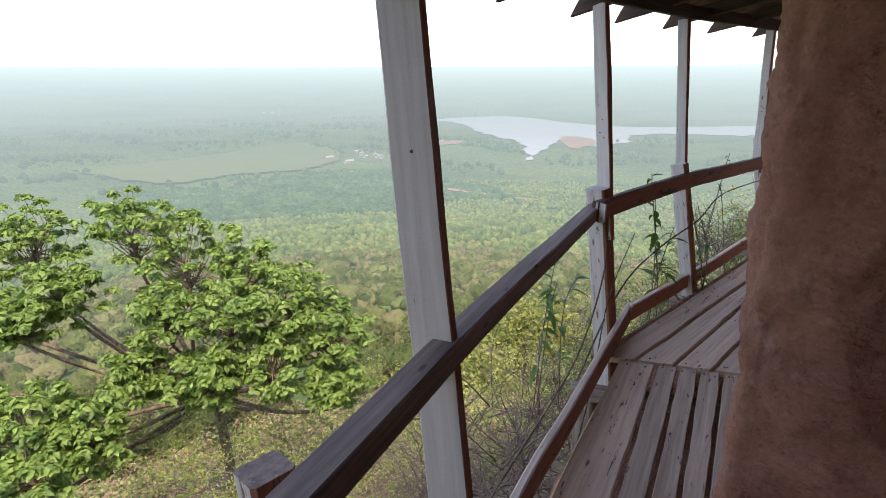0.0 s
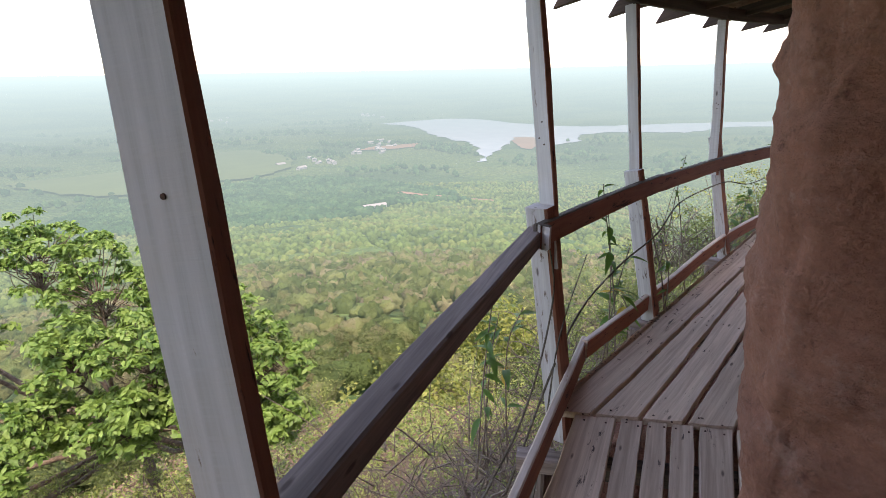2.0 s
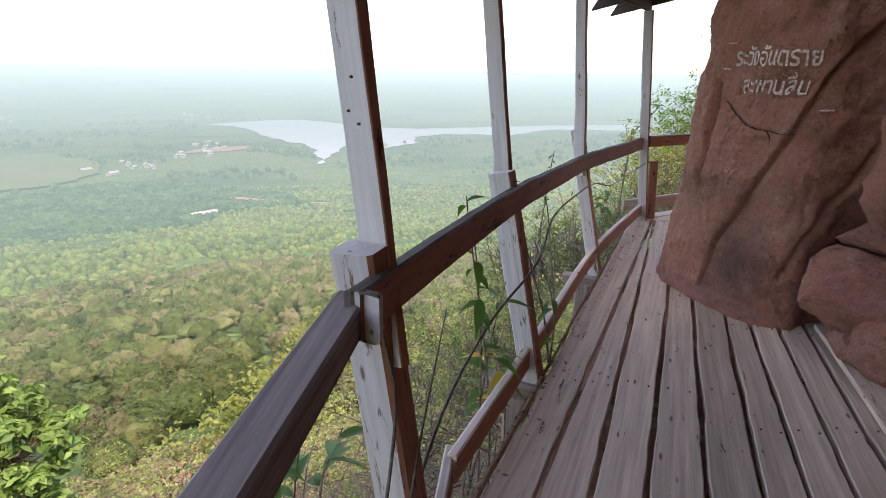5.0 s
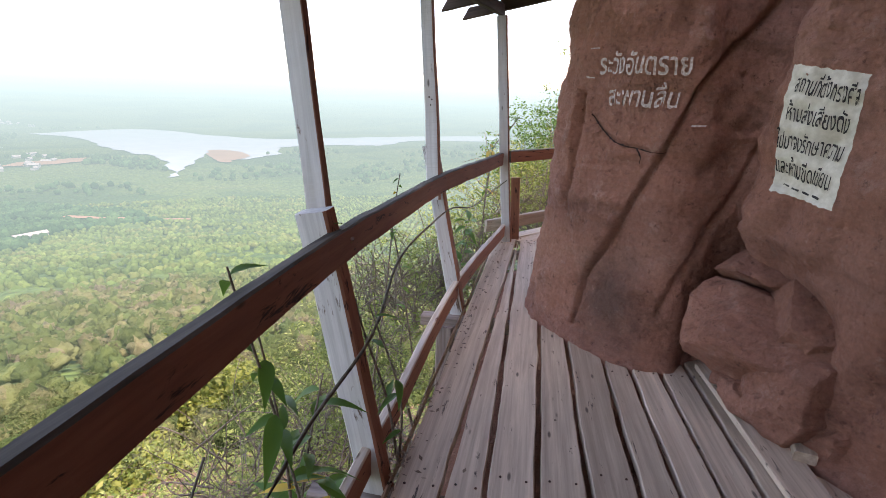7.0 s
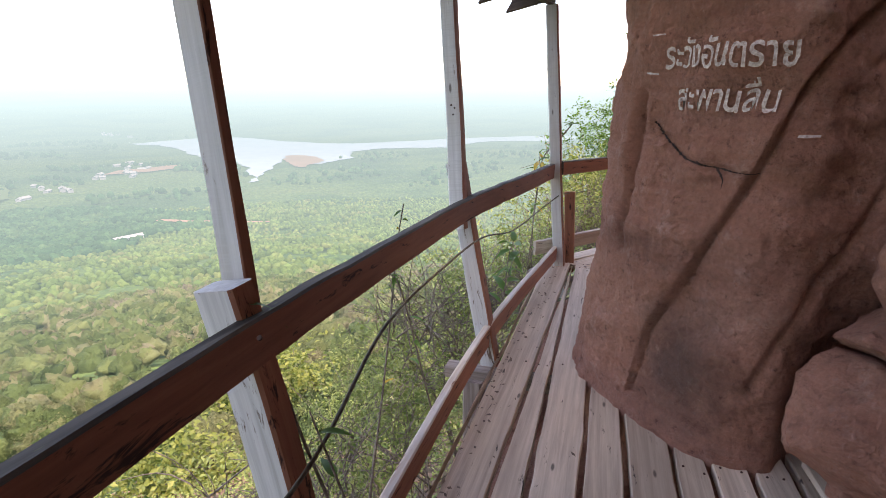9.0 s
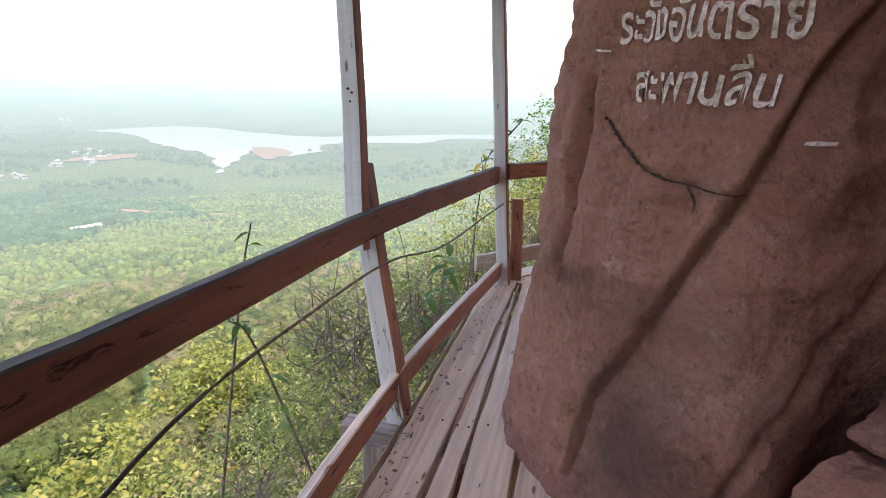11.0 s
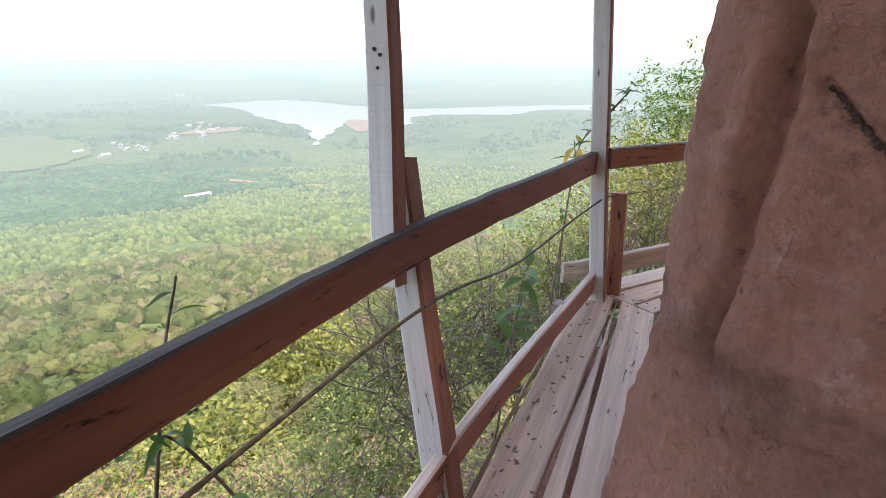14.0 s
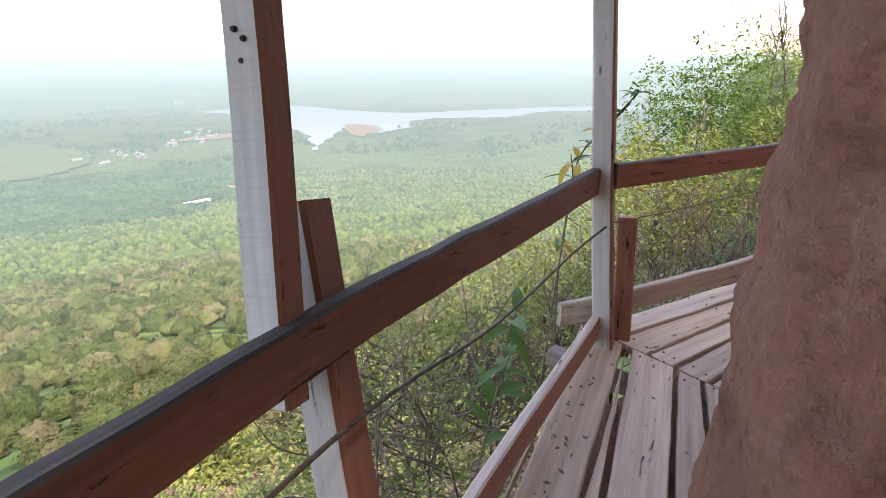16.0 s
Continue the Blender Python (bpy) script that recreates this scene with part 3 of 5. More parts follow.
def build_cliff():
    plan = smooth_path([(x, y, 0) for x, y in CLIFF], 12)
    # even out the steps
    pts, acc = [plan[0]], 0.0
    for p, q in zip(plan, plan[1:]):
        n = max(1, round((q - p).length / 0.012)) if 4.05 < p.y < 5.4 and 3.2 < p.x < 4.3 else max(1, round((q - p).length / 0.021)) if 0.3 < p.y < 5.8 and p.x < 5 else max(1, round((q - p).length / 0.12))
        pts += [p.lerp(q, (i + 1) / n) for i in range(n)]
    zs = [-3.2 + 0.25 * i for i in range(13)] + [0.015 * i for i in range(1, 140)] + [2.1 + 0.05 * i for i in range(17)] + [2.95 + 0.2 * i for i in range(16)]
    verts, faces = [], []
    for i, p in enumerate(pts):
        d = (pts[min(i + 4, len(pts) - 1)] - pts[max(i - 4, 0)]).normalized()
        nrm = Vector((-d.y, d.x, 0))
        text = max(0.0, 1 - abs(p.y - 4.7) / 0.75) if 3.2 < p.x < 4.4 and p.y > 4.0 else 0.0
        text = min(1.0, text * 2.2)
        for z in zs:
            k = z - 1.2
            near = max(0.0, min(1.0, (2.5 - p.y) / 0.4))
            lean = (0.03 * near - 0.07 * (1 - near)) * k * (1 - text) + text * (-0.085 * k)
            if 3.45 < p.y < 4.3 and p.x > 3.4 and z < 0.85:
                lean -= 0.32 * math.sin((p.y - 3.45) / 0.85 * math.pi) * min(1.0, (0.85 - z) / 0.35)
            foot = 0.05 * max(0.0, 0.55 - z) ** 1.5 * text
            q = Vector((p.x, p.y, z))
            big = 0.10 * noise.fractal(q * 0.9 + Vector((3, 1, 0)), 0.9, 2.1, 3) * (1 - 0.6 * text)
            fine = 0.028 * noise.fractal(Vector((q.x * 3.5, q.y * 3.5, q.z * 6)), 0.75, 2.1, 5) + 0.014 * (abs(noise.noise(Vector((q.x * 9, q.y * 9, q.z * 2.5)))) - 0.25)
            fold = 0.022 * (1 - abs(noise.noise(Vector((q.x * 2.6 + 0.5 * z, q.y * 2.6 + 0.35 * z, q.z * 0.7 + 4))))) ** 6
            rib = 0.018 * noise.noise(Vector((q.x * 5, q.y * 5, q.z * 0.9 + 9)))
            off = lean + foot + big * 0.7 + fine + rib - fold
            if text > 0:
                yz = Vector((p.y, z))
                for course, depth, wide in GROOVES:
                    best = min(along(yz, Vector(u), Vector(w))[0] for u, w in zip(course, course[1:]))
                    off -= depth * math.exp(-(best / wide) ** 2)
                course = GROOVES[0][0]
                for u, w in zip(course, course[1:]):
                    if w[1] <= z < u[1]:
                        edge = u[0] + (w[0] - u[0]) * (u[1] - z) / (u[1] - w[1])
                        off -= 0.035 * max(0.0, min(1.0, (edge - p.y) / 0.02)) * max(0.0, 1 - (edge - p.y) / 0.5)
            if z > 2.9:
                off += (z - 2.9) * (0.10 if p.y < 4.0 else -0.25)
            verts.append(p + nrm * off + Vector((0, 0, z)))
    nz = len(zs)
    for i in range(len(pts) - 1):
        for j in range(nz - 1):
            faces.append((i * nz + j, i * nz + j + 1, (i + 1) * nz + j + 1, (i + 1) * nz + j))
    # the mass behind the face
    n0 = len(verts)
    for p in pts:
        verts += [Vector((p.x + 9, p.y - 10, zs[-1])), Vector((p.x + 9, p.y - 10, zs[0]))]
    for i in range(len(pts) - 1):
        faces.append((i * nz + nz - 1, n0 + 2 * i, n0 + 2 * i + 2, (i + 1) * nz + nz - 1))
        faces.append((n0 + 2 * i, n0 + 2 * i + 1, n0 + 2 * i + 3, n0 + 2 * i + 2))
    me = mesh_of("cliff", verts, faces, [M_ROCK], smooth=True)
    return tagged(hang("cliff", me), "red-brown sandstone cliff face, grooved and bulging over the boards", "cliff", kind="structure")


cliff = build_cliff()
ROCK = BVHTree.FromPolygons([v.co for v in cliff.data.vertices], [tuple(p.vertices) for p in cliff.data.polygons])

# ---------------------------------------------------------------- walkway
DIRECTION = Vector((0.717, 0.697, 0))
INNER = Vector((0.697, -0.717, 0))


def board(name, a, b, c, d, parent, seed, z=0.0, thick=0.04, lift=0.0):
    """A floor board with corners a-b along its first edge and c-d along its second."""
    rnd = random.Random(seed)
    a, b, c, d = (Vector((*p, 0)) for p in (a, b, c, d))
    mid = (a + b + c + d) / 4
    x = ((b - a) + (d - c)).normalized()
    m = Matrix((x, Vector((-x.y, x.x, 0)), Vector((0, 0, 1)))).transposed().to_4x4()
    m.translation = (mid.x, mid.y, z)
    inv = m.inverted()
    n = max(6, int((b - a).length / 0.07))
    off = rnd.random() * 50
    sections = []
    tilt = rnd.uniform(-0.006, 0.006)
    for i in range(n + 1):
        t = i / n
        e0, e1 = a.lerp(b, t), c.lerp(d, t)
        w = (e1 - e0).normalized()
        e0 = e0 + w * (0.010 * noise.noise(Vector((t * 9 + off, 0, 0))) + 0.006 * noise.noise(Vector((t * 31 + off, 0, 2))) + 0.0125)
        e1 = e1 - w * (0.010 * noise.noise(Vector((t * 9 + off, 4, 0))) + 0.006 * noise.noise(Vector((t * 31 + off, 4, 2))) + 0.0125)
        h = 0.006 * noise.noise(Vector((t * 4 + off, 8, 0))) + lift * t
        row = []
        for k, (f, dz) in enumerate(((0, -0.006), (0.03, 0), (0.5, -0.003), (0.97, 0), (1, -0.006), (1, -thick), (0, -thick))):
            p = e0.lerp(e1, f)
            p.z = z + h + dz + tilt * (f - 0.5)
            row.append(inv @ p)
        sections.append(row)
    verts = [p for r in sections for p in r]
    faces = []
    for i in range(n):
        for k in range(7):
            k2 = (k + 1) % 7
            faces.append((i * 7 + k, i * 7 + k2, (i + 1) * 7 + k2, (i + 1) * 7 + k))
    faces += [tuple(range(7)), tuple(range(n * 7, n * 7 + 7))]
    me = mesh_of(name, verts, faces, [M_PLANK])
    bm = bmesh.new()
    bm.from_mesh(me)
    bmesh.ops.recalc_face_normals(bm, faces=bm.faces)
    bm.to_mesh(me)
    bm.free()
    return hang(name, me, parent, "", m)


floor = thing("floor", "weathered grey-brown plank walkway with open gaps", "floor", kind="structure")


def cut(p, q, s, e):
    """Where the line p-q meets the line s-e."""
    p, q, s, e = (Vector(v) for v in (p, q, s, e))
    d, f = q - p, e - s
    k = (s - p).cross(f) / d.cross(f)
    return tuple(p + d * k)


# far stretch: each line is a gap between two boards
SEAM = ((0.958, 3.180), (1.674, 2.975))
MITRE = ((4.80, 6.86), (4.95, 6.25))
GAPS = [((0.900, 3.300), (4.62, 6.86)), ((1.111, 3.452), (3.83, 6.074)), ((1.330, 3.403), (4.03, 5.965)), ((1.550, 3.353), (4.06, 5.905)), ((1.771, 3.304), (4.343, 5.893)),
        ((2.014, 3.249), (4.43, 5.80)), ((2.236, 3.200), (3.75, 4.80)), ((2.28, 3.007), (3.85, 4.72)), ((2.50, 3.0), (3.95, 4.6)), ((2.72, 3.0), (4.0, 4.42)), ((2.98, 2.96), (4.05, 4.15)), ((3.22, 2.9), (4.1, 3.85)), ((3.5, 2.9), (4.2, 3.6))]
for i, (g, h) in enumerate(zip(GAPS, GAPS[1:])):
    s = SEAM if i < 5 else ((1.674, 2.975), (3.6, 2.35))
    e = MITRE
    if i >= 6:
        e = ((4.2, 5.4), (5.2, 4.2))
    board("floor_board", cut(*g, *s), cut(*g, *e), cut(*h, *s), cut(*h, *e), floor, 10 + i)
# near stretch
NEAR = [((0.120, 1.690), (0.960, 3.180)), ((0.591, 2.001), (1.157, 3.057)), ((0.760, 2.040), (1.305, 3.060)), ((0.880, 2.020), (1.420, 3.030)), ((1.000, 2.010), (1.550, 3.010)), ((1.170, 2.010), (1.720, 2.960)), ((1.350, 2.010), (1.900, 2.910)), ((1.550, 2.010), (2.100, 2.860)), ((1.760, 2.010), (2.300, 2.820))]
for i, (g, h) in enumerate(zip(NEAR, NEAR[1:])):
    back = ((-3, -1.6), (1.6, -2.6))
    s = ((0.958, 3.172), (1.674, 2.967))
    board("floor_board", cut(*g, *back), cut(*g, *s), cut(*h, *back), cut(*h, *s), floor, 40 + i, z=-0.012)
# beyond the corner
TURN_GAPS = [((4.80, 6.98), (6.1, 7.15)), ((4.83, 6.81), (6.09, 6.975)), ((4.867, 6.615), (5.87, 6.805)), ((4.897, 6.474), (5.65, 6.64)), ((4.93, 6.31), (5.45, 6.44)), ((4.95, 6.15), (5.5, 6.29)), ((4.97, 5.98), (5.5, 6.1))]
for i, (g, h) in enumerate(zip(TURN_GAPS, TURN_GAPS[1:])):
    s, e = ((4.825, 6.86), (4.975, 6.25)), ((7.6, 7.4), (7.7, 5.5))
    board("floor_board", cut(*g, *s), cut(*g, *e), cut(*h, *s), cut(*h, *e), floor, 60 + i, z=-0.008)
ROOFY = 2.14


def added_shelf():
    """A rock shelf added under the boards so that their gaps look dark."""
    line = smooth_path([(-2.6, -3.2, 0), (-1.1, -0.55, 0), (0.88, 3.18, 0), (1.9, 4.3, 0), (3.2, 5.55, 0), (4.62, 6.75, 0), (6.0, 7.0, 0), (9.0, 7.5, 0)], 14)
    verts, faces = [], []
    rows_ = [(-0.5, -2.6), (-0.25, -1.4), (-0.1, -0.7), (0.0, -0.36), (0.2, -0.3)] + [(0.4 + 0.25 * i, -0.30) for i in range(16)]
    for i, p in enumerate(line):
        d = (line[min(i + 1, len(line) - 1)] - line[max(i - 1, 0)]).normalized()
        inn = Vector((d.y, -d.x, 0))
        for o, z in rows_:
            q = p + inn * o
            q.z = z + 0.10 * noise.fractal(q * 1.7, 0.8, 2.0, 4)
            q += inn * 0.12 * noise.noise(q * 2.1)
            q.z = min(q.z, -0.17)
            verts.append(q)
    k = len(rows_)
    for i in range(len(line) - 1):
        for j in range(k - 1):
            faces.append((i * k + j, i * k + j + 1, (i + 1) * k + j + 1, (i + 1) * k + j))
    return tagged(hang("rock_ledge", mesh_of("rock_ledge", verts, faces, [M_ROCK], smooth=True)), "rough reddish rock shelf added under the boards to darken their gaps", "rock", kind="structure")


added_shelf()


def unseen_back_wall():
    """Unseen rock added behind the start, keeping light from behind off the near cliff."""
    verts, faces = [], []
    n, k = 26, 24
    for i in range(n + 1):
        for j in range(k + 1):
            x, z = -2.4 + 5.2 * i / n, -3.0 + 8.0 * j / k
            q = Vector((x, -1.9 + 0.10 * (x - 1), z))
            verts.append(q + Vector((0, 0.35 * noise.fractal(q * 0.8, 0.9, 2.0, 4), 0)))
    for i in range(n):
        for j in range(k):
            p = i * (k + 1) + j
            faces.append((p, p + 1, p + k + 2, p + k + 1))
    return tagged(hang("wall_back", mesh_of("wall_back", verts, faces, [M_ROCK], smooth=True)), "unseen reddish rock wall added behind the start to block light", "rock wall", kind="structure")


unseen_back_wall()


def unseen_slab():
    """An unseen rock slab added above the roof at the start to block skylight."""
    verts, faces = [], []
    n, k = 24, 16
    for side in (0.0, 1.3):
        for i in range(n + 1):
            for j in range(k + 1):
                t, u = i / n, j / k
                p = Vector((-1.75, -2.6, 0)).lerp(Vector((0.15, 2.5, 0)), t)
                q = p + Vector((4.6 * u, -0.6 * u, 2.85 + side))
                verts.append(q + Vector((0, 0, 0.25 * noise.fractal(q * 0.8, 0.9, 2.0, 4) + 0.25 * u)))
    m = (n + 1) * (k + 1)
    for b in (0, m):
        for i in range(n):
            for j in range(k):
                p = b + i * (k + 1) + j
                faces.append((p, p + 1, p + k + 2, p + k + 1))
    for i in range(n):
        for j in (0, k):
            p = i * (k + 1) + j
            faces.append((p, p + k + 1, p + k + 1 + m, p + m))
    for j in range(k):
        for i in (0, n):
            p = i * (k + 1) + j
            faces.append((p, p + 1, p + 1 + m, p + m))
    return tagged(hang("rock_overhang", mesh_of("rock_overhang", verts, faces, [M_ROCK], smooth=True)), "unseen reddish rock slab added above the roof to block light", "rock", kind="structure")


unseen_slab()

def joist(a, b, seed, thick=0.1):
    timber("floor_joist", a, b, 0.08, thick, (0, 0, 1), [M_DARK] * 5, floor, "", 0.004, seed, 4)


for i, (a, b) in enumerate((((0.62, 2.98), (1.9, 2.6)), ((-0.35, 1.35), (0.9, 0.9)), ((1.72, 4.5), (2.95, 3.3)), ((3.05, 5.75), (3.75, 5.0)), ((4.55, 6.95), (5.0, 6.0)), ((-1.2, -0.2), (0.7, -0.9)))):
    joist((*a, -0.11), (*b, -0.11), i)


def prop(a, b, seed):
    ob = timber("support_post", a, b, 0.12, 0.12, INNER, [M_DARK] * 5, None, "", 0.006, seed, 6)
    return tagged(ob, "dark timber support post under the walkway", "post", "supports under the walkway", "structure")


for i, (x, y) in enumerate(((0.75, 3.05), (1.85, 4.35), (3.15, 5.6), (4.62, 6.85), (-0.3, 1.3))):
    prop((x, y, float(land_z(x, y)) - 0.6), (x, y, -0.13), i)

# railing: posts
WHITE_IN = [M_BROWN, M_WHITE, M_WHITE, M_WHITE, M_WORN]   # inner face brown, the rest white


def rail_post(low, top, up0, up1, label, seed, upper=(0.088, 0.088), lower=(0.105, 0.105), inner=INNER, low_inner=None, cap=None):
    """A post of two nailed timbers: upper and lower give width across the railing and depth along it."""
    t = thing("railing_post", label, "post", (low[0], low[1], low[2]), "posts along the railing")
    if top is not None:
        timber("lower_post", low, top, *lower, low_inner or inner, [M_BROWN, M_WORN, M_WORN, M_WORN, cap or M_WHITE], t, "leaning lower post with brown inner face", 0.004, seed)
    timber("upper_post", up0, up1, *upper, inner, WHITE_IN, t, "white-painted upper post with brown inner face", 0.0035, seed + 1, 14)
    return t


rail_post((-0.030, 1.275, -0.7), None, (-0.030, 1.275, -0.7), (-0.297, 1.690, ROOFY), "tall white-painted post passing behind the dark rail", 1, (0.134, 0.046), inner=Vector((0.933, -0.36, 0)))
rail_post((0.998, 3.447, -0.35), (0.826, 3.458, 1.05), (0.892, 3.418, 0.72), (0.806, 3.678, ROOFY), "white post nailed to a leaning lower post", 3, (0.106, 0.036), (0.13, 0.115), Vector((0.51, -0.86, 0)), Vector((0.68, -0.73, 0)))
rail_post((1.98, 4.316, -0.35), (1.761, 4.482, 1.035), (1.818, 4.498, 0.72), (1.757, 4.731, ROOFY), "white post on a leaning stub wound with creepers", 5, (0.088, 0.038), (0.115, 0.085), Vector((0.55, -0.835, 0)), Vector((0.66, -0.75, 0)))
rail_post((3.28, 5.56, -0.3), (3.215, 5.96, 1.07), (3.133, 5.764, 0.73), (3.180, 6.006, ROOFY), "white post with nail holes beside a leaning brown stub", 7, (0.085, 0.072), (0.10, 0.10))
rail_post((-0.420, 0.920, -0.7), (-0.555, 1.036, 0.93), (-0.450, 0.960, -0.6), (-0.500, 1.000, 0.6), "weathered grey stub post behind the dark rail", 11, cap=M_DARK)
corner = rail_post((4.735, 6.74, -0.3), None, (4.735, 6.74, -0.3), (4.685, 7.0, ROOFY), "peeling white corner post where the railing turns", 9, (0.095, 0.095))
timber("stub", (4.87, 6.80, -0.1), (4.89, 6.87, 0.62), 0.09, 0.05, INNER, [M_BROWN] * 5, corner, "short brown stub beside the corner post", 0.003, 12, 6)


def rail(name, pts, tall, thick, mats, label, seed, group="rails of the walkway"):
    """One board on edge through points that give its top inner edge."""
    path = smooth_path(pts, 7)
    verts, faces, idx = [], [], []
    n = len(path)
    for i, p in enumerate(path):
        d = (path[min(i + 1, n - 1)] - path[max(i - 1, 0)])
        d.z = 0
        d.normalize()
        inn = Vector((d.y, -d.x, 0))
        w = 0.004 * noise.noise(Vector((i * 0.7, seed, 0)))
        w2 = 0.006 * noise.noise(Vector((i * 0.6, seed, 3)))
        b = 0.007
        for o, z in ((0, -b), (-b, 0), (-thick + b, 0.003 * noise.noise(p * 7)), (-thick, -b), (-thick, -tall + b), (-thick + b, -tall), (-b, -tall), (0, -tall + b)):
            verts.append(p + inn * (o + w) + Vector((0, 0, z + w2)))
    for i in range(n - 1):
        for k in range(8):
            k2 = (k + 1) % 8
            faces.append((i * 8 + k, i * 8 + k2, (i + 1) * 8 + k2, (i + 1) * 8 + k))
            idx.append((1, 1, 1, 2, 2, 2, 0, 0)[k])
    faces += [tuple(range(8)), tuple(range((n - 1) * 8, n * 8))]
    idx += [1, 1]
    # local frame along the board, so that the grain follows it
    m, _ = frame_between(path[0], path[-1], (0, 0, 1))
    inv = m.inverted()
    me = mesh_of(name, [inv @ v for v in verts], faces, mats, idx)
    bm = bmesh.new()
    bm.from_mesh(me)
    bmesh.ops.recalc_face_normals(bm, faces=bm.faces)
    bm.to_mesh(me)
    bm.free()
    return tagged(hang(name, me, None, "", m), label, "rail", group)


RAILS = [M_BROWN, M_TOP, M_WHITE]
rail("handrail", [(-1.12, -0.82, 1.07), (-0.13, 1.455, 1.00), (0.825, 3.375, 0.957)], 0.085, 0.085, [M_DARK, M_DARK, M_DARK], "weathered dark squared handrail beam", 1)
rail("handrail", [(0.79, 3.282, 1.0), (0.828, 3.323, 1.0), (1.385, 3.935, 0.985), (1.902, 4.488, 0.965), (2.56, 5.15, 0.925), (3.26, 5.80, 0.90), (4.0, 6.34, 0.89), (4.72, 6.87, 0.88)], 0.125, 0.045, RAILS, "sagging brown-painted handrail plank with weathered top", 2)
rail("handrail", [(4.74, 6.80, 0.90), (5.70, 6.93, 0.90), (7.4, 7.2, 0.90)], 0.115, 0.045, RAILS, "brown-painted handrail beyond the corner", 4)
LOW = [M_BROWN, M_PALE, M_WHITE]
rail("foot_rail", [(-1.000, -0.390, 0.16), (0.120, 1.760, 0.16), (0.485, 2.405, 0.16), (1.230, 3.740, 0.135)], 0.15, 0.04, LOW, "low brown kerb board with worn pale top edge", 5)
rail("foot_rail", [(1.200, 3.660, 0.15), (2.08, 4.50, 0.14), (3.32, 5.67, 0.17), (4.74, 6.80, 0.17)], 0.125, 0.04, LOW, "long low brown kerb board with worn pale edge", 6)
rail("foot_rail", [(4.55, 6.885, 0.20), (4.93, 6.865, 0.22), (6.0, 6.98, 0.22), (7.4, 7.16, 0.22)], 0.125, 0.04, [M_PLANK, M_PALE, M_WHITE], "pale worn kerb board beyond the corner", 7)

# ---------------------------------------------------------------- roof
roof = thing("roof", "rusty corrugated roof on dark rafters", "roof", (0, 0, 0), kind="structure")
POSTS = [(-1.5, -0.74), (-0.30, 1.64), (0.82, 3.60), (1.765, 4.68), (3.17, 5.97), (4.685, 7.0)]
for i, (a, b) in enumerate(zip(POSTS, POSTS[1:])):
    timber("roof_beam", (*a, ROOFY + 0.05), (*b, ROOFY + 0.05), 0.10, 0.05, (0, 0, 1), [M_ROOFWOOD] * 5, roof, "", 0.003, 70 + i)


def corrugated(a, b, reach, rise, seed):
    """A strip of corrugated iron from the eave a-b back over the walkway."""
    a, b = Vector((*a, 0)), Vector((*b, 0))
    d = (b - a).normalized()
    inn = Vector((d.y, -d.x, 0))
    n = int((b - a).length / 0.019)
    verts, faces = [], []
    for i in range(n + 1):
        p = a + d * (i * 0.019)
        w = 0.011 * math.sin(i * 0.019 / 0.076 * 2 * math.pi)
        for o, z in ((-0.30, 0.0), (reach, rise)):
            verts.append(p + inn * o + Vector((0, 0, ROOFY + 0.16 + z + w)))
    for i in range(n):
        faces.append((2 * i, 2 * i + 2, 2 * i + 3, 2 * i + 1))
    k = len(verts)
    verts += [v + Vector((0, 0, 0.004)) for v in verts]
    faces += [tuple(k + x for x in reversed(f)) for f in faces]
    for i in range(n):
        faces.append((2 * i, k + 2 * i, k + 2 * i + 2, 2 * i + 2))
    hang("roof_sheet", mesh_of("roof_sheet", verts, faces, [M_ROOF]), roof)


for i, (a, b) in enumerate(zip(POSTS[:-1], POSTS[1:])):
    corrugated(a, b, 2.6 if i < 3 else 0.9, 0.55 if i < 3 else 0.19, i)
for i, (a, b) in enumerate(zip(POSTS, POSTS[1:])):
    a, b = Vector((*a, 0)), Vector((*b, 0))
    d = (b - a).normalized()
    inn = Vector((d.y, -d.x, 0))
    for t in (0.21, 0.69) if i < 4 else (0.21, 0.69, 1.0):
        p = a.lerp(b, t)
        timber("rafter", p - inn * 0.36 + Vector((0, 0, ROOFY + 0.02)), p + inn * (2.3 if i < 3 else 0.85) + Vector((0, 0, ROOFY + (0.60 if i < 3 else 0.26))), 0.10, 0.05, (0, 0, 1), [M_ROOFWOOD] * 5, roof, "", 0.003, 90 + i, 4, (0.09, 0))

# ---------------------------------------------------------------- lettering on the rock
def on_rock(y, z, lift=0.004, x0=2.6):
    hit, nrm, _, _ = ROCK.ray_cast(Vector((x0, y, z)), Vector((1, 0, 0)))
    if hit is None:
        return Vector((3.7, y, z))
    if nrm.x > 0:
        nrm = -nrm
    return hit + nrm * lift


def letters(body, size, fat):
    """The outline of a line of writing, as a flat mesh."""
    cu = bpy.data.curves.new("writing", "FONT")
    cu.body, cu.size, cu.offset, cu.resolution_u = body, size, fat, 4
    ob = bpy.data.objects.new("writing", cu)
    scene.collection.objects.link(ob)
    bpy.context.view_layer.update()
    me = bpy.data.meshes.new_from_object(ob.evaluated_get(bpy.context.evaluated_depsgraph_get()))
    bpy.data.objects.remove(ob)
    return me


